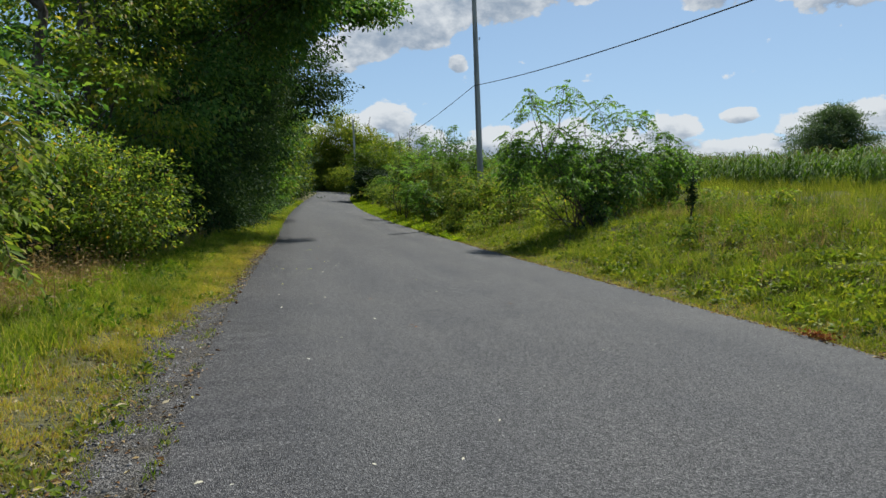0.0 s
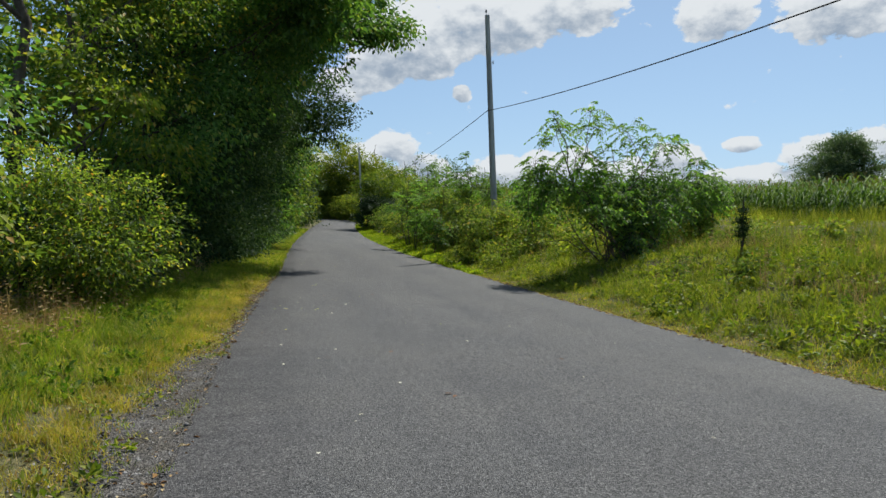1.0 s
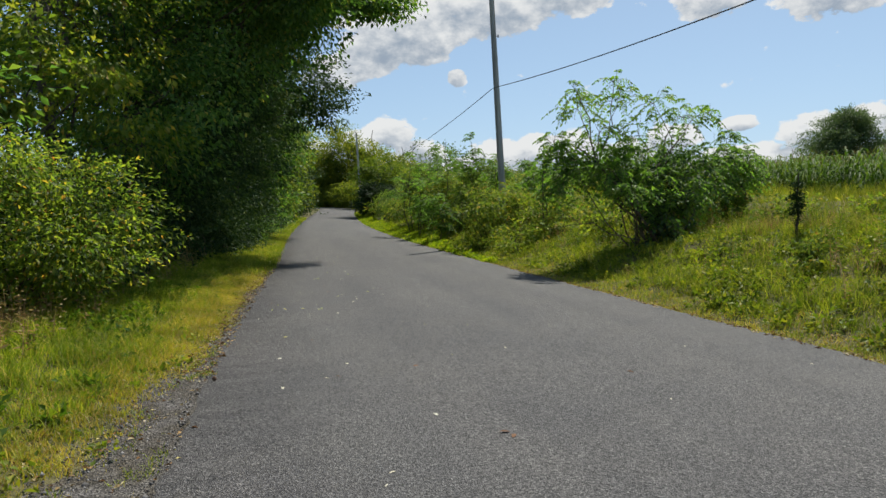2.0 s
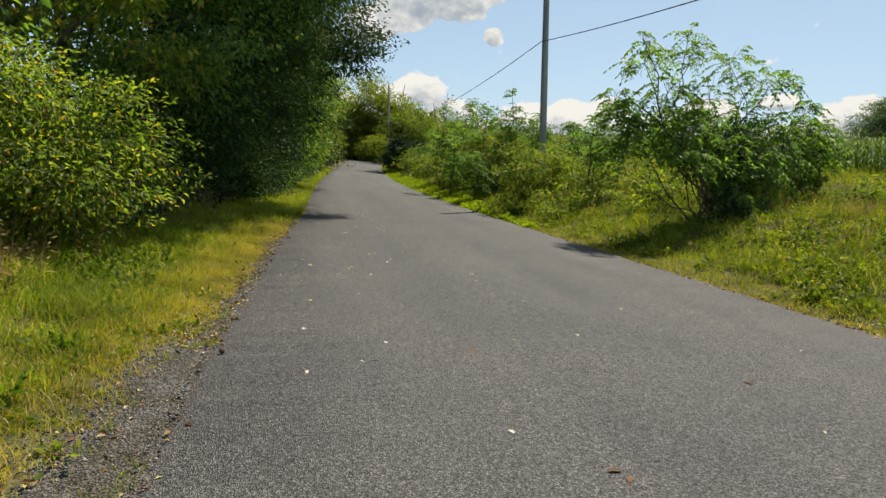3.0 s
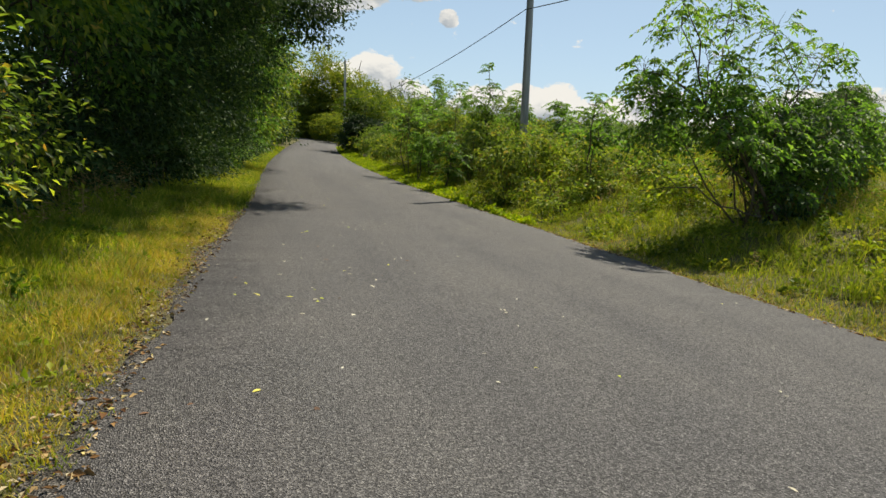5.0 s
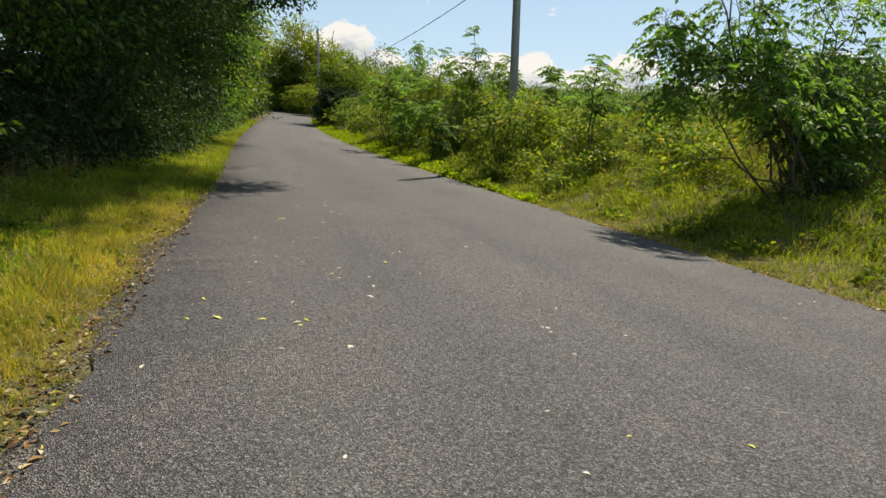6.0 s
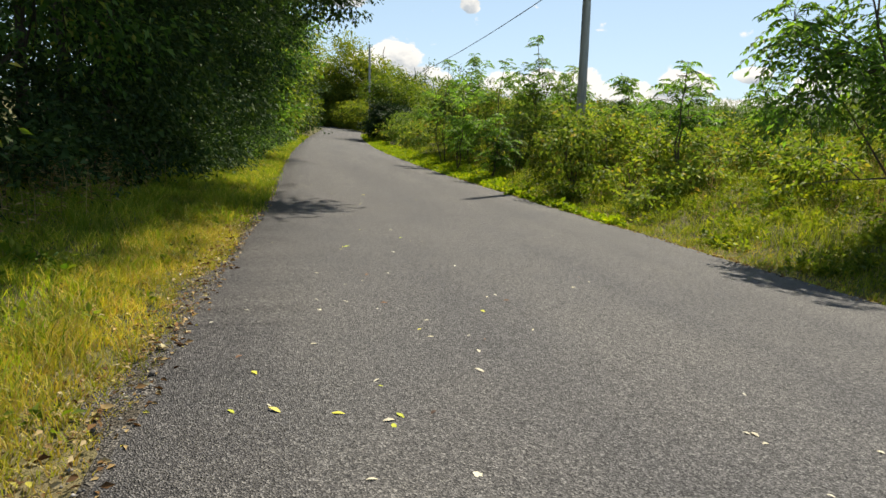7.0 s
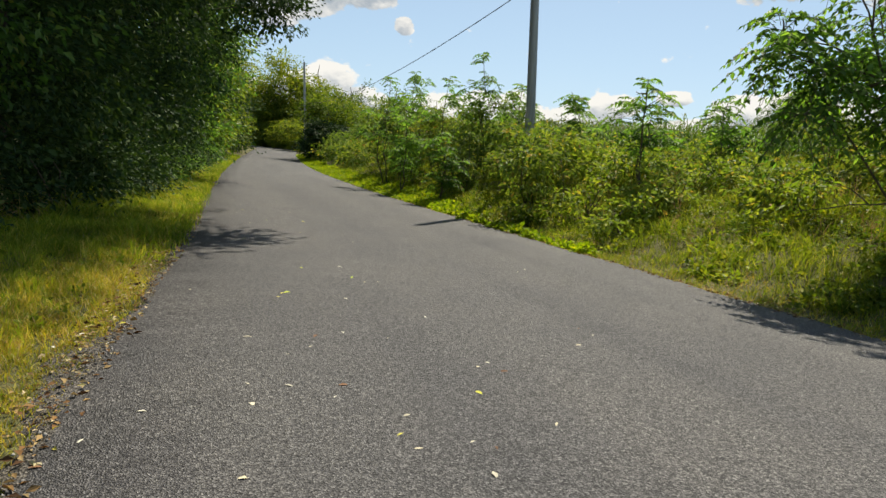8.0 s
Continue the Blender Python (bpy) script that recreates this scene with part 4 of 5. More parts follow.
    for k, (x, y, r, top) in enumerate([(8.6, 22.4, 0.75, 2.0), (7.6, 23.8, 0.7, 1.6), (9.8, 20.9, 0.7, 2.2), (10.8, 23.2, 0.9, 2.6), (7.1, 21.7, 0.5, 1.2), (9.0, 19.8, 0.6, 1.9), (9.9, 25.2, 0.9, 2.7), (6.7, 24.6, 0.45, 1.0), (12.2, 24.8, 1.0, 3.0), (13.4, 27.6, 1.1, 3.4), (12.0, 16.6, 0.7, 2.3), (13.6, 15.6, 0.6, 2.2)]):
        z = float(ground_z(x, y))
        h = max(0.4, (top - z) * 0.7)
        b = [(x, y, z + h * 0.45, r, r, h * 0.45), (x + r * 0.5, y + 0.2, z + h * 0.65, r * 0.5, r * 0.5, h * 0.32), (x - r * 0.6, y - 0.2, z + h * 0.35, r * 0.6, r * 0.6, h * 0.33)]
        plant_shrub("low_bush", (x, y), b, ("low weedy green bush on the bank", "low bush with yellowing leaves on the bank")[k % 2], (L_SHRUB, L_YELLOWISH)[k % 2], 9.0, 11, 0.11, 0.12, 5, group="low bushes on the bank", shell=0.75)
    b = [(7.3, 25.7, 1.3, 0.8, 0.9, 0.75), (6.9, 25.2, 1.55, 0.6, 0.6, 0.4), (7.9, 26.2, 1.9, 0.8, 0.8, 0.6)]
    plant_shrub("bank_shrub", (7.3, 25.8), b, "dense shrub with a deep shaded hollow under it", L_SHRUB, 15, 13, 0.14, 0.13, 8, group="shrubs on the bank", shell=0.9)
    for k, y in enumerate((56.5, 60.5, 64.5, 69, 73, 83, 88, 93)):
        x = float(road_x(y)) + HALF + 2.8 + 0.5 * (k % 2)
        z = float(ground_z(x, y))
        h = RNG.uniform(1.5, 2.3)
        b = [(x, y, z + h * 0.45, 1.1, 1.9, h * 0.5), (x + 1.2, y + 0.8, z + h * 0.6, 1.3, 1.7, h * 0.6), (x - 0.5, y - 1.2, z + h * 0.3, 0.8, 1.2, h * 0.35)]
        plant_shrub("bank_shrub", (x, y), b, "bushy green shrub close to the asphalt farther on", (L_SHRUB, L_YELLOWISH, L_OAKLIT)[k % 3], 4.0, 12, 0.22, 0.24, 5, group="shrubs on the bank", shell=0.75)
    # saplings whose tops stand over the shrubs
    for x, y, top in [(7.3, 38.7, 5.0), (9.05, 40.5, 5.45), (9.15, 33.4, 5.5), (9.9, 31.6, 4.3), (10.2, 29.0, 3.9), (8.65, 23.5, 3.55), (11.9, 24.5, 3.6), (8.8, 35.6, 4.8), (10.4, 45.0, 6.1), (6.9, 35.0, 3.2), (6.8, 30.8, 2.4)]:
        plant_pinnate("sumac_sapling", (x, y), [(x, y, top - 0.2), (x + 0.35, y + 0.2, top - 0.9)], "slender sapling with tufts of pinnate leaves", L_SUMAC, 11, 0.42, 6, 0.17, 0.028, group="saplings on the bank", side=5, low=0.6, droop=0.55, rise=(-0.1, 1.0))
    # leafy sprouts in among the shrubs
    for k, (x, y, top) in enumerate([(8.4, 28.2, 2.4), (8.2, 32.0, 2.4), (8.8, 34.5, 2.9), (8.3, 40.0, 3.2), (10.0, 43.5, 4.0), (9.6, 48.5, 4.2), (7.9, 37.0, 2.2)]):
        plant_pinnate("leafy_sprout", (x, y), [(x, y, top), (x - 0.5, y - 0.3, top * 0.8), (x + 0.5, y + 0.2, top * 0.85), (x - 0.1, y + 0.5, top * 0.7)], "bushy sprout with drooping pinnate leaves on the bank", (L_SUMAC, L_OAKLIT, L_YELLOWISH)[k % 3], 8, 0.42, 6, 0.17, 0.02, group="sprouts on the bank", side=3, low=0.35)
    # low weedy bush beside the lone evergreen
    b = [(8.1, 11.9, float(ground_z(8.1, 11.9)) + 0.25, 0.3, 0.3, 0.3), (8.4, 12.1, float(ground_z(8.4, 12.1)) + 0.35, 0.25, 0.25, 0.25)]
    plant_shrub("low_bush", (8.2, 12.0), b, "low dark-bottomed weedy bush in the grass", L_SHRUB, 30, 12, 0.06, 0.09, 5)
    # slender dark evergreen standing alone in the grass
    x, y = 9.17, 13.36
    z = float(ground_z(x, y))
    t = thing("evergreen_sapling", (x, y, z), "slender dark young evergreen on a bare stem", "sapling")
    part("trunk", mesh_from("trunk", *tubes([limb((x, y, z - 0.05), (x + 0.02, y, z + 1.2), 0.03, 0.01, 0.01)], 7), M_BARK, True), t)
    part("foliage", mesh_from("foliage", *crown([(x, y, z + 0.5, 0.085, 0.085, 0.22), (x, y, z + 0.74, 0.1, 0.1, 0.26), (x, y, z + 0.98, 0.06, 0.06, 0.24)], 520, 9, 0.026, 0.05, 0.3, -0.5, 0.9), L_EVERGREEN), t)


right_shrubs()


# ---- maize field and far trees ----
def maize(x, y, z, h):
    """One mesh of maize plants: stalk, arching leaves and tassel."""
    n = len(x)
    V, F, o = [], [], 0
    k = 9
    t = np.linspace(0.18, 0.9, k)
    a0 = RNG.uniform(0, 3.14, n)
    P = np.stack([np.repeat(x, k), np.repeat(y, k), np.repeat(z, k) + np.repeat(h, k) * np.tile(t, n)], 1)
    a_ = np.repeat(a0, k) + np.tile(np.arange(k) * np.pi, n) + RNG.normal(size=n * k) * 0.35
    out = np.stack([np.cos(a_), np.sin(a_), np.zeros(n * k)], 1)
    s = np.stack([-np.sin(a_), np.cos(a_), np.zeros(n * k)], 1)
    L = RNG.uniform(0.5, 0.85, n * k)[:, None]
    up = np.array([[0, 0, 1.0]])
    w = 0.034
    p1, p2, p3 = P + out * L * 0.3 + up * L * 0.42, P + out * L * 0.7 + up * L * 0.35, P + out * L * 1.0 - up * L * RNG.uniform(-0.1, 0.35, (n * k, 1))
    V = np.stack([P - s * w * 0.5, P + s * w * 0.5, p1 + s * w, p1 - s * w, p2 + s * w * 0.8, p2 - s * w * 0.8, p3], 1).reshape(-1, 3)
    i = np.arange(n * k)[:, None] * 7
    F = np.concatenate([i + [0, 1, 2], i + [0, 2, 3], i + [3, 2, 4], i + [3, 4, 5], i + [5, 4, 6]], 1).reshape(-1, 3)
    # stalks
    b = np.stack([x, y, z], 1)
    r = 0.014
    q = len(V)
    S = np.stack([b + [r, 0, 0], b + [-r * 0.5, r, 0], b + [-r * 0.5, -r, 0], b + np.stack([0 * h, 0 * h, h], 1)], 1).reshape(-1, 3)
    j = q + np.arange(n)[:, None] * 4
    G = np.concatenate([j + [0, 1, 3], j + [1, 2, 3], j + [2, 0, 3]], 1).reshape(-1, 3)
    return np.concatenate([V, S]), np.concatenate([F, G])


def field():
    xs, ys = [], []
    for r in range(7):
        y = np.arange(6, 75, 0.24)
        xs.append(22.5 + r * 0.76 + 0.01 * y + RNG.normal(size=len(y)) * 0.05)
        ys.append(y + RNG.normal(size=len(y)) * 0.06)
    for r in range(24):
        y = np.arange(4, 150, 1.0)
        xs.append(28.0 + r * (1.2 + r * 0.11) + 0.02 * y + RNG.normal(size=len(y)) * 0.3)
        ys.append(y + RNG.normal(size=len(y)) * 0.4)
    x, y = np.concatenate(xs), np.concatenate(ys)
    z = ground_z(x, y)
    h = RNG.normal(1.75, 0.16, len(x)) * (0.86 + 0.3 * patchy(x, y, 0.12))
    stuff("maize_crop", mesh_from("maize_crop", *maize(x, y, z, h), L_CORN), "dense standing green maize plants in the field", "crop")
    a_ = RNG.uniform(0, 6.28, (len(x), 5))
    top = np.stack([x, y, z + h * 0.95], 1)
    P = np.repeat(top, 5, 0)
    D = np.stack([np.cos(a_).ravel() * 0.5, np.sin(a_).ravel() * 0.5, np.ones(a_.size)], 1)
    stuff("maize_tassels", mesh_from("maize_tassels", *leaves(P, D, 0.26, 0.012), L_TASSEL), "straw-coloured tassels on top of the maize", "crop")


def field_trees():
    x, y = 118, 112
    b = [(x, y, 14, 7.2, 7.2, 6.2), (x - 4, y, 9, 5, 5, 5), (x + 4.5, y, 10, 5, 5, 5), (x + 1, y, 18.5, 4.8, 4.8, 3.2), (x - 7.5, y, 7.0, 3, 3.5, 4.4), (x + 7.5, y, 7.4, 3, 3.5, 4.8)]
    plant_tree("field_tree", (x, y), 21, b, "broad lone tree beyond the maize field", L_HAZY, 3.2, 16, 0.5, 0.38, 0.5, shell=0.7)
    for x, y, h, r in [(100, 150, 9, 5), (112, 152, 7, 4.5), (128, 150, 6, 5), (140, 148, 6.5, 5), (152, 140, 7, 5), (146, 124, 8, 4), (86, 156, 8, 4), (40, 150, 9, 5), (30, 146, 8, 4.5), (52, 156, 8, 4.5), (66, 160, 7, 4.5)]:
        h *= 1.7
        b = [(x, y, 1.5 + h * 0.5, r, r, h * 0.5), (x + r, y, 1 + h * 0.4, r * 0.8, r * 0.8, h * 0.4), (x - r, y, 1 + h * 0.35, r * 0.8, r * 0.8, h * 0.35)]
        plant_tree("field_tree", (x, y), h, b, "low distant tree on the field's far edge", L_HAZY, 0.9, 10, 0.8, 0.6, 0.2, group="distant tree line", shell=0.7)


field()
field_trees()


# ---- poles and cable ----
def utility_pole(x, y, top, lean=-0.054):
    z = float(ground_z(x, y))
    t = thing("utility_pole", (x, y, z), "weathered grey wooden utility pole on the bank", "utility pole", "poles along the lane")
    k = 12
    s = np.linspace(0, 1, k)
    pts = np.stack([x + lean * s * (top - z), np.full(k, y), z - 0.2 + (top - z + 0.2) * s], 1)
    V, F = tubes([(pts, 0.165 - 0.055 * s), ([pts[-1], pts[-1] + [0, 0, 0.01]], [0.11, 0.004])], 14)
    part("pole", mesh_from("pole", V, F, M_POLE, True), t)
    tip = pts[-1]
    V, F = tubes([([tip + [-0.06, -0.02, -0.12], tip + [-0.06, -0.02, 0.12]], [0.012, 0.012]), ([tip + [-0.06, -0.02, 0.1], tip + [-0.06, -0.02, 0.15], tip + [-0.06, -0.02, 0.19], tip + [-0.06, -0.02, 0.24]], [0.03, 0.055, 0.03, 0.045])], 10)
    part("insulator", mesh_from("insulator", V, F, M_PORCELAIN, True), t, "small dark glazed insulator on the pole top")
    c = np.array([x + lean * (top - 2.2 - z), y, top - 2.2])
    V, F = tubes([([c + [0.1, 0, 0], c + [0.24, -0.02, 0.02]], [0.012, 0.012]), ([c + [0.2, -0.02, -0.03], c + [0.2, -0.02, 0.1]], [0.03, 0.03])], 8)
    part("peg", mesh_from("peg", V, F, M_STEEL, True), t, "short steel peg")
    return t


POLES = [(9.7, -25.0, 11.3), (9.86, 30.6, 11.4), (10.9, 86.0, 11.6), (30.5, 165.0, 13.1)]
for px, py, pt in POLES:
    utility_pole(px, py, pt)


def cable():
    paths = []
    for (x0, y0, t0), (x1, y1, t1) in zip(POLES, POLES[1:]):
        s = np.linspace(0, 1, 40)
        p = np.stack([x0 - 0.17 - 0.054 * 6.0 + (x1 - x0) * s, y0 + (y1 - y0) * s, t0 - 4.45 + (t1 - t0) * s - 4 * (1.45 if y0 < 0 else 1.1) * s * (1 - s)], 1)
        paths.append((p, 0.016))
    tagged(new("overhead_cable", mesh_from("overhead_cable", *tubes(paths, 6), M_WIRE, True)), "single black overhead cable slung between the poles", "cable")


cable()


# ---- grasses and weeds ----
def strip(n, u0, u1, y0, y1, p=1.0):
    y = y0 + (y1 - y0) * RNG.random(n) ** p
    u = RNG.uniform(u0, u1, n)
    return road_x(y) + u + (inset(y) if u1 < 0 else 0), y


def tufts(x, y, per, spread):
    """Grass grows in tufts: several blades round each place."""
    return np.repeat(x, per) + RNG.normal(size=len(x) * per) * spread, np.repeat(y, per) + RNG.normal(size=len(x) * per) * spread


def weed_domes(x, y, r, per, leaf, slim=0.55):
    """Low leafy weeds: a dome of leaves at each place."""
    n = len(x)
    d = unit(RNG.normal(size=(n, per, 3)))
    d[..., 2] = np.abs(d[..., 2])
    R = np.asarray(r)[:, None, None] * RNG.uniform(0.45, 1.05, (n, per, 1))
    P = np.stack([x, y, ground_z(x, y)], 1)[:, None] + d * R * [1, 1, 0.8]
    L = leaf * RNG.uniform(0.6, 1.3, n * per)
    D = (d + RNG.normal(size=d.shape) * 0.5 - [0, 0, 0.25]).reshape(-1, 3)
    return leaves(P.reshape(-1, 3), D, L, L * slim)


def weed_stalks(x, y, h, per, leaf):
    """Upright weeds: leaves up a stalk."""
    n = len(x)
    t = np.tile(np.linspace(0.15, 1, per), n)
    a_ = np.tile(np.arange(per) * 2.4, n) + np.repeat(RNG.uniform(0, 6.28, n), per)
    lx, ly = RNG.normal(size=n) * 0.12, RNG.normal(size=n) * 0.12
    P = np.stack([np.repeat(x, per) + np.repeat(lx * h, per) * t, np.repeat(y, per) + np.repeat(ly * h, per) * t, np.repeat(ground_z(x, y), per) + np.repeat(h, per) * t], 1)
    D = np.stack([np.cos(a_), np.sin(a_), RNG.uniform(-0.3, 0.5, n * per)], 1)
    L = leaf * RNG.uniform(0.7, 1.2, n * per) * (1.15 - 0.6 * t)
    V, F = leaves(P, D, L, L * 0.3)
    V2, F2 = blades(x, y, h, 0.012, 0.1)
    return np.concatenate([V, V2]), np.concatenate([F, F2 + len(V)])


def verges():
    # left verge: yellowing strip by the gravel, greener behind
    x, y = strip(30000, -4.7, -3.22, 1.5, 45, 1.35)
    l = road_x(y) - HALF + inset(y) - x
    bare = 1 - smooth((y - 7) / 6)
    keep = RNG.random(len(x)) < smooth(l / (0.12 + 0.7 * bare)) * (1 - bare * (1 - patchy(x, y, 1.7) ** 1.5)) * (1 - 0.9 * smooth((l - 0.6 - 0.4 * patchy(x, y, 0.9) - 0.5 * bare) / 0.45))
    x, y = tufts(x[keep], y[keep], 7, 0.03)
    l = road_x(y) - HALF + inset(y) - x
    bare = 1 - smooth((y - 7) / 6)
    h = RNG.uniform(0.05, 0.15, len(x)) * (0.45 + 0.75 * smooth((l - 0.05) / 0.7)) * (0.6 + 0.8 * patchy(x, y)) * (1 - 0.45 * bare)
    stuff("dry_verge_grass", mesh_from("dry_verge_grass", *blades(x, y, h, 0.007, 0.8), L_DRY), "short yellowing grass beside the gravel", "grass")
    x, y = strip(20000, -6.6, -3.7, 1.5, 40, 1.35)
    l = road_x(y) - HALF + inset(y) - x
    bare = 1 - smooth((y - 6) / 5)
    keep = RNG.random(len(x)) < smooth((l - 0.35 - 0.7 * bare) / 0.6) * (1 - bare * 0.75 * (1 - patchy(x, y, 1.4)))
    x, y = tufts(x[keep], y[keep], 7, 0.05)
    h = RNG.uniform(0.08, 0.22, len(x)) * (0.5 + 1.0 * patchy(x, y))
    stuff("verge_grass", mesh_from("verge_grass", *blades(x, y, h, 0.008, 0.7), L_VERGE), "green verge grass in front of the bushes", "grass")
    x, y = strip(9000, -5.3, -3.25, 20, 80, 1.0)
    x, y = tufts(x, y, 6, 0.07)
    stuff("verge_grass", mesh_from("verge_grass", *blades(x, y, RNG.uniform(0.08, 0.26, len(x)) * (0.5 + patchy(x, y)), 0.014, 0.7), L_VERGE), "green grass along the verge farther on", "grass")
    x, y = strip(500, -6.5, -5.4, 4, 13, 1.0)
    x, y = tufts(x, y, 8, 0.06)
    stuff("straw_grass", mesh_from("straw_grass", *blades(x, y, RNG.uniform(0.15, 0.4, len(x)), 0.006, 0.9), L_STRAW), "pale dry grass at the foot of the bushes", "grass")
    # tufts that break up the gravel
    x, y = strip(260, -4.0, -3.14, 2.0, 12, 1.0)
    keep = RNG.random(len(x)) < 0.25 + 0.75 * patchy(x, y, 2.3) ** 2
    x, y = tufts(x[keep], y[keep], 26, 0.035)
    stuff("gravel_tufts", mesh_from("gravel_tufts", *blades(x, y, RNG.uniform(0.03, 0.09, len(x)), 0.006, 0.8), L_VERGE), "small green grass tufts growing in the gravel", "grass")
    x, y = strip(160, -5.4, -4.1, 8, 17, 1.0)
    keep = patchy(x, y, 0.9) > 0.45
    x, y = x[keep], y[keep]
    stuff("verge_weeds", mesh_from("verge_weeds", *weed_domes(x, y, RNG.uniform(0.1, 0.22, len(x)), 30, 0.085), L_WEEDTALL), "leafy dark-green weeds in clumps in front of the bush", "weeds")
    x, y = strip(420, -6.2, -3.5, 1.5, 26, 1.3)
    stuff("verge_weeds", mesh_from("verge_weeds", *weed_domes(x, y, RNG.uniform(0.04, 0.13, len(x)), 16, 0.06), L_WEED), "small broad-leaved weeds in the verge", "weeds")
    x, y = strip(260, -6.5, -5.0, 4, 24, 1.2)
    stuff("dry_stalks", mesh_from("dry_stalks", *weed_stalks(x, y, RNG.uniform(0.3, 0.75, len(x)), 12, 0.1), L_STRAW), "dry straw-coloured stalks at the foot of the bushes", "weeds")
    # right bank
    x, y = strip(34000, 3.3, 9.5, 4.0, 60, 1.7)
    x, y = tufts(x, y, 6, 0.06)
    r = x - road_x(y) - 3.2
    h = RNG.uniform(0.06, 0.24, len(x)) * (0.4 + 0.6 * smooth(r / 1.5)) * (0.35 + 1.5 * patchy(x, y, 1.3))
    stuff("bank_grass", mesh_from("bank_grass", *blades(x, y, h, 0.009, 0.8), L_GRASS), "shaggy green grass on the roadside bank", "grass")
    x, y = strip(16000, 7.2, 22, 6.0, 70, 1.4)
    x, y = tufts(x, y, 6, 0.1)
    h = RNG.uniform(0.2, 0.5, len(x)) * (0.5 + 1.0 * patchy(x, y, 0.6)) * (1 + 0.6 * smooth((x - road_x(y) - 15) / 5))
    stuff("tall_bank_grass", mesh_from("tall_bank_grass", *blades(x, y, h, 0.012, 0.5), L_MEADOW), "tall meadow grass below the maize", "grass")
    x, y = strip(9000, 3.15, 4.2, 4.0, 50, 1.7)
    x, y = tufts(x, y, 4, 0.03)
    keep = RNG.random(len(x)) < 0.3 + 0.8 * patchy(x, y, 1.5)
    x, y = x[keep], y[keep]
    stuff("dry_bank_grass", mesh_from("dry_bank_grass", *blades(x, y, RNG.uniform(0.02, 0.09, len(x)), 0.008, 0.9), L_DRY), "short yellowing grass at the asphalt edge", "grass")
    x, y = strip(5200, 3.7, 12.5, 4.5, 45, 1.4)
    keep = RNG.random(len(x)) < 0.15 + patchy(x, y, 0.8) ** 2
    x, y = x[keep], y[keep]
    stuff("bank_weeds", mesh_from("bank_weeds", *weed_domes(x, y, RNG.uniform(0.07, 0.32, len(x)), 44, 0.085), L_WEED), "leafy green weeds in clumps on the bank", "weeds")
    x, y = strip(1000, 4.8, 12.0, 9, 60, 1.0)
    keep = RNG.random(len(x)) < 0.1 + 1.1 * patchy(x + 3, y, 0.5) ** 2
    x, y = x[keep], y[keep]
    stuff("tall_weeds", mesh_from("tall_weeds", *weed_stalks(x, y, RNG.uniform(0.3, 0.8, len(x)), 30, 0.12), L_WEEDTALL), "tall leafy weeds between the shrubs", "weeds")
    x, y = strip(1300, 4.4, 11, 8, 40, 1.0)
    keep = RNG.random(len(x)) < patchy(x + 7, y + 2, 0.5) ** 2
    x, y = x[keep], y[keep]
    stuff("dead_weeds", mesh_from("dead_weeds", *weed_stalks(x, y, RNG.uniform(0.3, 0.7, len(x)), 22, 0.08), L_STRAW), "brown dead weed stalks on the bank", "weeds")
    x, y = strip(5200, 5.6, 11.5, 9, 30, 1.0)
    keep = RNG.random(len(x)) < patchy(x + 1.5, y - 2, 0.45) ** 2.5
    x, y = tufts(x[keep], y[keep], 7, 0.07)
    stuff("straw_grass", mesh_from("straw_grass", *blades(x, y, RNG.uniform(0.2, 0.5, len(x)), 0.008, 0.6), L_STRAW), "patches of dead straw-coloured grass on the bank", "grass")
    # the same grass goes on along both sides of the lane where it comes from
    x, y = strip(7000, 3.3, 10.5, -16, 4.2, 1.0)
    x, y = tufts(x, y, 6, 0.07)
    stuff("bank_grass", mesh_from("bank_grass", *blades(x, y, RNG.uniform(0.06, 0.24, len(x)) * (0.4 + 1.3 * patchy(x, y, 1.3)), 0.011, 0.8), L_GRASS), "shaggy green grass along the start of the bank", "grass")
    x, y = strip(6000, -9.0, -3.5, -16, 2.5, 1.0)
    x, y = tufts(x, y, 6, 0.07)
    stuff("verge_grass", mesh_from("verge_grass", *blades(x, y, RNG.uniform(0.06, 0.2, len(x)) * (0.5 + patchy(x, y)), 0.011, 0.7), L_VERGE), "green grass along the start of the verge", "grass")
    x, y = strip(5000, -10.0, -6.3, 1.5, 14, 1.0)
    x, y = tufts(x, y, 6, 0.07)
    stuff("verge_grass", mesh_from("verge_grass", *blades(x, y, RNG.uniform(0.1, 0.26, len(x)) * (0.5 + patchy(x, y)), 0.011, 0.7), L_VERGE), "green grass behind the roadside bushes", "grass")
    x, y = strip(6000, 9.3, 24, -12, 7, 1.0)
    x, y = tufts(x, y, 6, 0.1)
    stuff("tall_bank_grass", mesh_from("tall_bank_grass", *blades(x, y, RNG.uniform(0.15, 0.4, len(x)) * (0.5 + patchy(x, y, 0.6)), 0.014, 0.5), L_MEADOW), "tall meadow grass beside the start of the bank", "grass")
    # bright low cover along the asphalt farther on
    x, y = strip(3700, 3.25, 4.9, 21, 96, 1.0)
    keep = (x - road_x(y) - 3.2) < 0.35 + 0.6 * patchy(x, y, 0.7) - 0.4 + 1.1 * smooth((y - 23) / 12)
    x, y = x[keep], y[keep]
    stuff("lime_ground_cover", mesh_from("lime_ground_cover", *weed_domes(x, y, RNG.uniform(0.1, 0.24, len(x)), 40, 0.1, 0.7), L_LIME), "bright lime-green low ground cover beside the asphalt", "weeds")


verges()


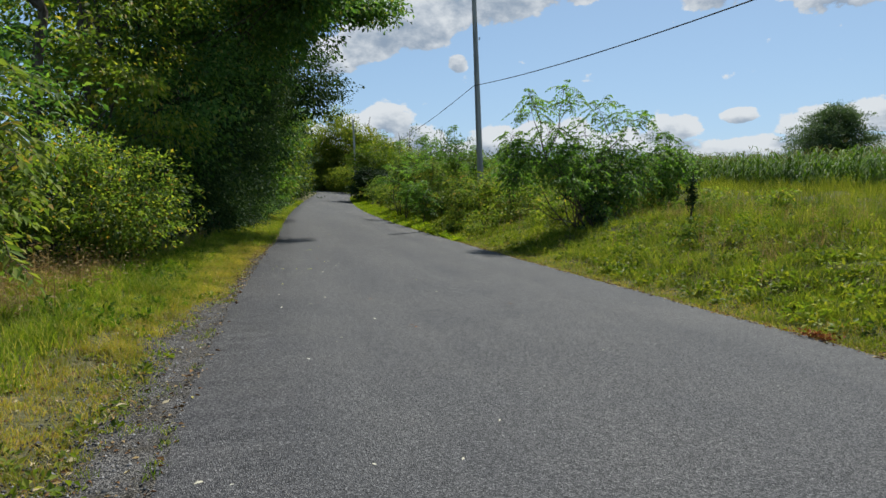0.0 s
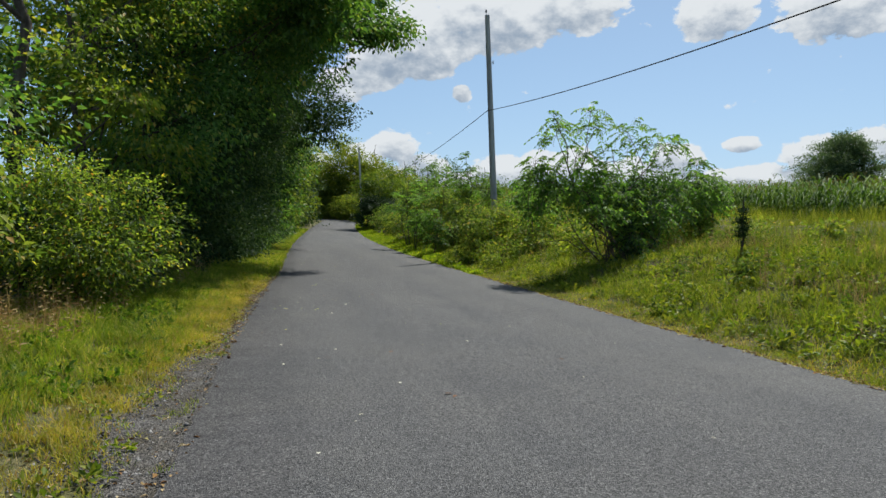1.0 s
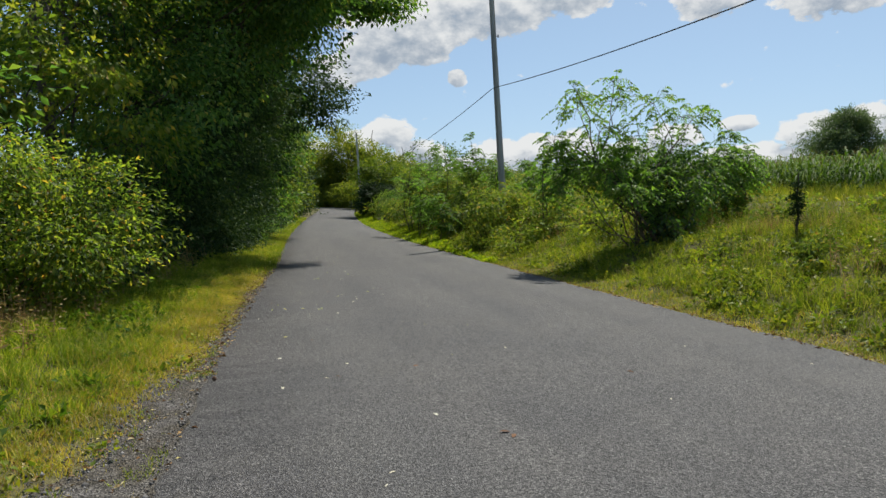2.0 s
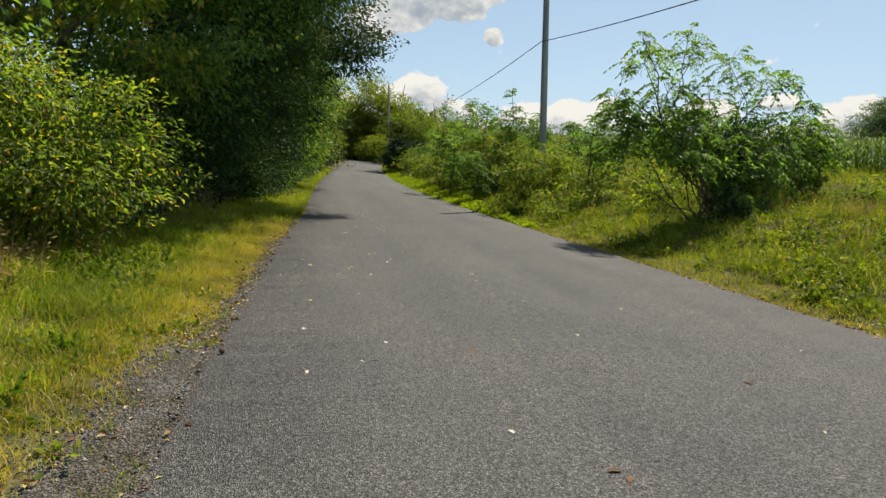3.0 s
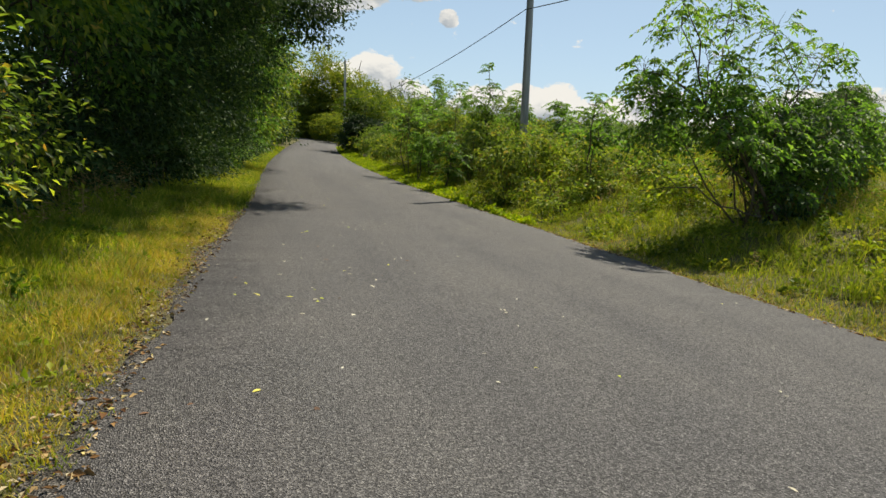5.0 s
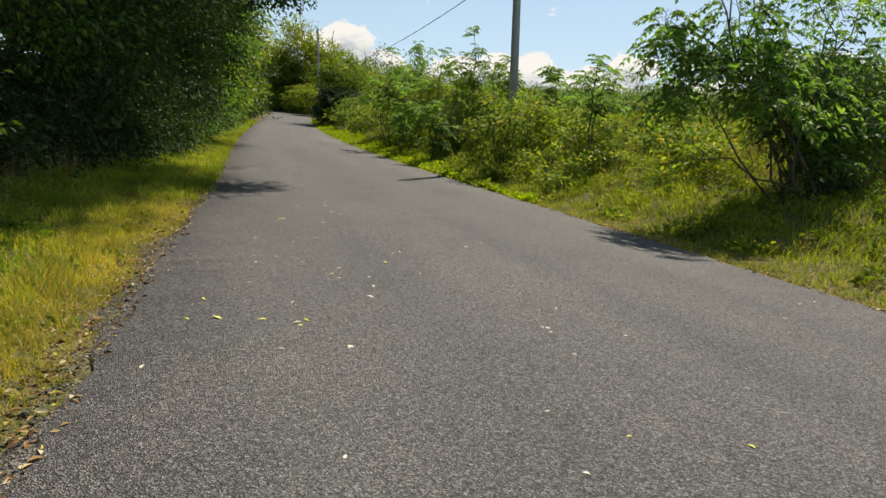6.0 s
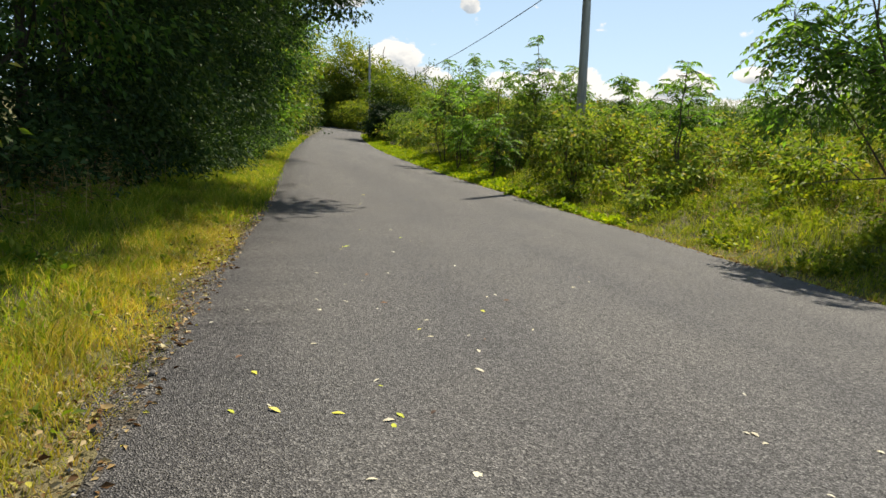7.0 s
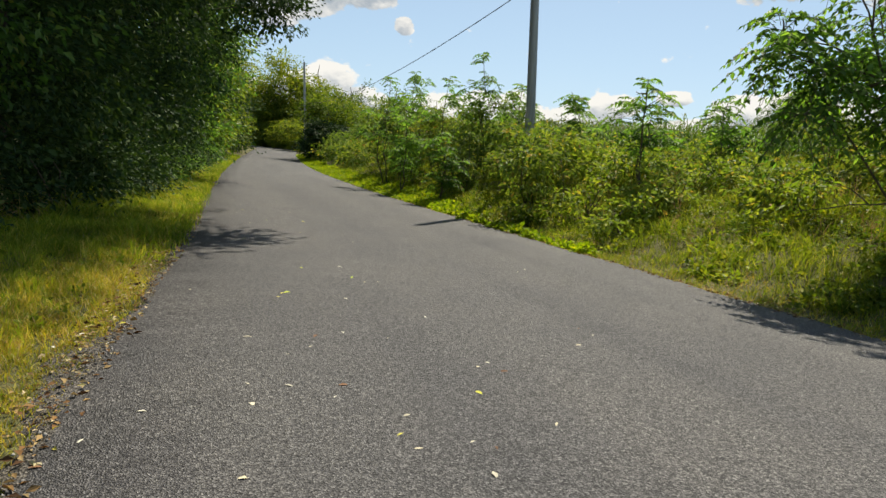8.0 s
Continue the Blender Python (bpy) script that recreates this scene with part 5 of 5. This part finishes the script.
# ---- loose things on and beside the asphalt ----
def leaf_mesh(name, mat, slim, lobes):
    """A curled leaf of unit length with a midrib fold and lobed edges."""
    V, F = [], []
    k = 7
    for i in range(k):
        t = i / (k - 1)
        w = slim * math.sin(math.pi * min(0.97, t + 0.04)) ** 0.8 * (1 + lobes * (i % 2))
        zc = 0.06 * math.sin(t * 3.0) + 0.02
        V += [(t, -w, zc + w * 0.22), (t, 0, zc), (t, w, zc + w * 0.12)]
    for i in range(k - 1):
        a_ = i * 3
        F += [(a_, a_ + 1, a_ + 4, a_ + 3), (a_ + 1, a_ + 2, a_ + 5, a_ + 4)]
    return mesh_from(name, V, F, mat, True)


LEAVES = [
    ("pale", leaf_mesh("fallen_leaf", L_FALLEN["pale"], 0.22, 0.5), "pale dry lobed leaf lying on the asphalt"),
    ("pale", leaf_mesh("fallen_leaf", L_FALLEN["pale"], 0.16, 0.0), "pale dry curled leaf lying on the asphalt"),
    ("yellow", leaf_mesh("fallen_leaf", L_FALLEN["yellow"], 0.2, 0.0), "yellow-green fresh leaf lying on the asphalt"),
    ("brown", leaf_mesh("fallen_leaf", L_FALLEN["brown"], 0.2, 0.3), "dark brown dead leaf lying on the asphalt"),
]


def fallen_leaf(x, y, kind, size):
    _, me, label = LEAVES[kind]
    ob = new("fallen_leaf", me)
    ob.matrix_world = pose(x, y, float(road_z(y)) + 0.032 - 0.02 * ((x - float(road_x(y))) / HALF) ** 2 - 0.001, RNG.uniform(-8, 8), RNG.uniform(-8, 8), RNG.uniform(0, 360)) @ Matrix.Scale(size, 4)
    return tagged(ob, label, "leaf", "fallen leaves on the lane")


def litter():
    pale = "1.08,14.49 1.6,14.89 2.04,13.19 0.44,16.26 1.57,15.8 0.62,15.5 0.89,15.17 0.17,15.79 0.08,14.73 0.87,14.81 1.16,17.76 1.18,16.51 1.66,17.05 0.24,13.16 2.52,16.14 3.47,18.75 -0.34,15.5 -0.54,15.2 0.19,15.46 0.61,16.39 0.89,16.72 3.15,11.12 3.96,11.1 4.22,13.24 2.04,13.3 0.37,11.9 0.34,13.64 -0.15,13.86 -0.51,13.0 3.57,19.1 5.02,13.69 0.35,7.28 0.88,8.18 2.73,7.99 3.17,11.23 4.03,9.6 2.02,13.28 0.71,4.01 2.8,6.14 0.32,7.14 0.22,4.07 1.13,4.53 -0.7,4.11 -0.54,4.04 -0.02,6.49 4.73,8.59"
    for k, xy in enumerate(pale.split()):
        x, y = (float(v) for v in xy.split(","))
        fallen_leaf(x, y, k % 2, RNG.uniform(0.032, 0.055))
    for x, y in [(0.38, 13.61), (-0.25, 14.32), (-0.11, 13.79), (-0.31, 13.81), (0.12, 13.75), (0.44, 13.66), (0.61, 18.04), (1.41, 18.74), (0.96, 19.36), (-0.18, 11.54), (0.55, 17.9), (0.7, 18.1)]:
        fallen_leaf(x, y, 2, RNG.uniform(0.045, 0.075))
    for x, y in [(-0.31, 14.57), (1.26, 7.7), (1.02, 9.66), (1.24, 7.59), (0.14, 11.3), (-0.67, 11.33), (2.9, 8.8)]:
        fallen_leaf(x, y, 3, RNG.uniform(0.05, 0.08))
    for _ in range(90):
        y = RNG.uniform(9, 30)
        fallen_leaf(float(road_x(y)) + RNG.normal(-1.2, 1.3), y, int(RNG.choice([0, 1, 1, 2, 3])), RNG.uniform(0.03, 0.065))
    n = 90
    x, y = 5.46 + RNG.normal(size=n) * 0.08, 6.15 + RNG.normal(size=n) * 0.13
    P = np.stack([x, y, ground_z(x, y) + 0.03 + RNG.uniform(0, 0.05, n)], 1)
    D = RNG.normal(size=(n, 3)) * [1, 1, 0.35]
    stuff("dead_leaf_clump", mesh_from("dead_leaf_clump", *leaves(P, D, RNG.uniform(0.04, 0.08, n), 0.035, 0.3), L_RUST), "small clump of rust-brown dead leaves beside the asphalt", "leaves")
    # dark walnut husk near the left edge
    ob = new("walnut_husk")
    bm = bmesh.new()
    bmesh.ops.create_icosphere(bm, subdivisions=2, radius=0.021)
    for v in bm.verts:
        v.co *= 1 + 0.12 * noise.noise(v.co * 60)
    me = bpy.data.meshes.new("walnut_husk")
    bm.to_mesh(me)
    bm.free()
    me.materials.append(L_FALLEN["brown"])
    bpy.data.objects.remove(ob)
    ob = new("walnut_husk", me)
    ob.location = (-0.82, 9.75, 0.036)
    tagged(ob, "dark shrivelled walnut husk on the asphalt", "nut")
    # loose stones and dry leaves along the edges
    def scatter(n, u0, u1, y0, y1, p):
        y = y0 + (y1 - y0) * RNG.random(n) ** p
        return road_x(y) + (inset(y) if u1 < 0 else 0) + RNG.uniform(u0, u1, n), y
    x, y = scatter(9000, -4.05, -3.16, 1.5, 24, 1.5)
    keep = (road_x(y) - HALF + inset(y) - x) < 0.1 + 0.75 * (1 - smooth((y - 6) / 8))
    x, y = x[keep], y[keep]
    n = len(x)
    base = np.array([(1, 0, 0), (-0.4, 0.9, 0.1), (-0.6, -0.8, -0.1), (0.1, 0.1, 0.8), (0, 0, -0.7)])
    s = RNG.uniform(0.004, 0.014, n) * (1 + 1.2 * (RNG.random(n) > 0.95))
    z = ground_z(x, y) + 0.016
    V = np.stack([x, y, z], 1)[:, None] + base[None] * s[:, None, None] * RNG.uniform(0.7, 1.3, (n, 5, 3))
    i = np.arange(n)[:, None] * 5
    F = np.concatenate([i + f for f in ([0, 1, 3], [1, 2, 3], [2, 0, 3], [1, 0, 4], [2, 1, 4], [0, 2, 4])], 1).reshape(-1, 3)
    stuff("loose_gravel", mesh_from("loose_gravel", V.reshape(-1, 3), F, M_STONE), "loose grey stones on the shoulder", "gravel")
    for name, n, u0, u1, y0, y1, label in [("leaf_litter", 2600, -4.6, -3.1, 1.5, 24, "scattered dry leaves on the gravel shoulder"), ("leaf_litter", 1500, 3.1, 3.75, 4, 30, "dry leaves gathered along the asphalt edge"), ("leaf_litter", 1900, 3.08, 3.4, 5, 34, "brown dead leaves lining the asphalt edge"), ("leaf_litter", 1500, -3.5, -3.12, 10, 27, "brown dead leaves between the asphalt and the grass")]:
        x, y = scatter(n, u0, u1, y0, y1, 1.3)
        on = (np.abs(x - road_x(y)) < HALF)
        P = np.stack([x, y, np.where(on, road_z(y) + 0.016, ground_z(x, y) + 0.02)], 1)
        a_ = RNG.uniform(0, 6.28, n)
        D = np.stack([np.cos(a_), np.sin(a_), RNG.uniform(-0.02, 0.14, n)], 1)
        L = RNG.uniform(0.02, 0.055, n) * (1 + 0.5 * (RNG.random(n) > 0.9))
        stuff(name, mesh_from(name, *leaves(P, D, L, L * 0.5, 0.3), L_LITTER), label, "leaves")


litter()
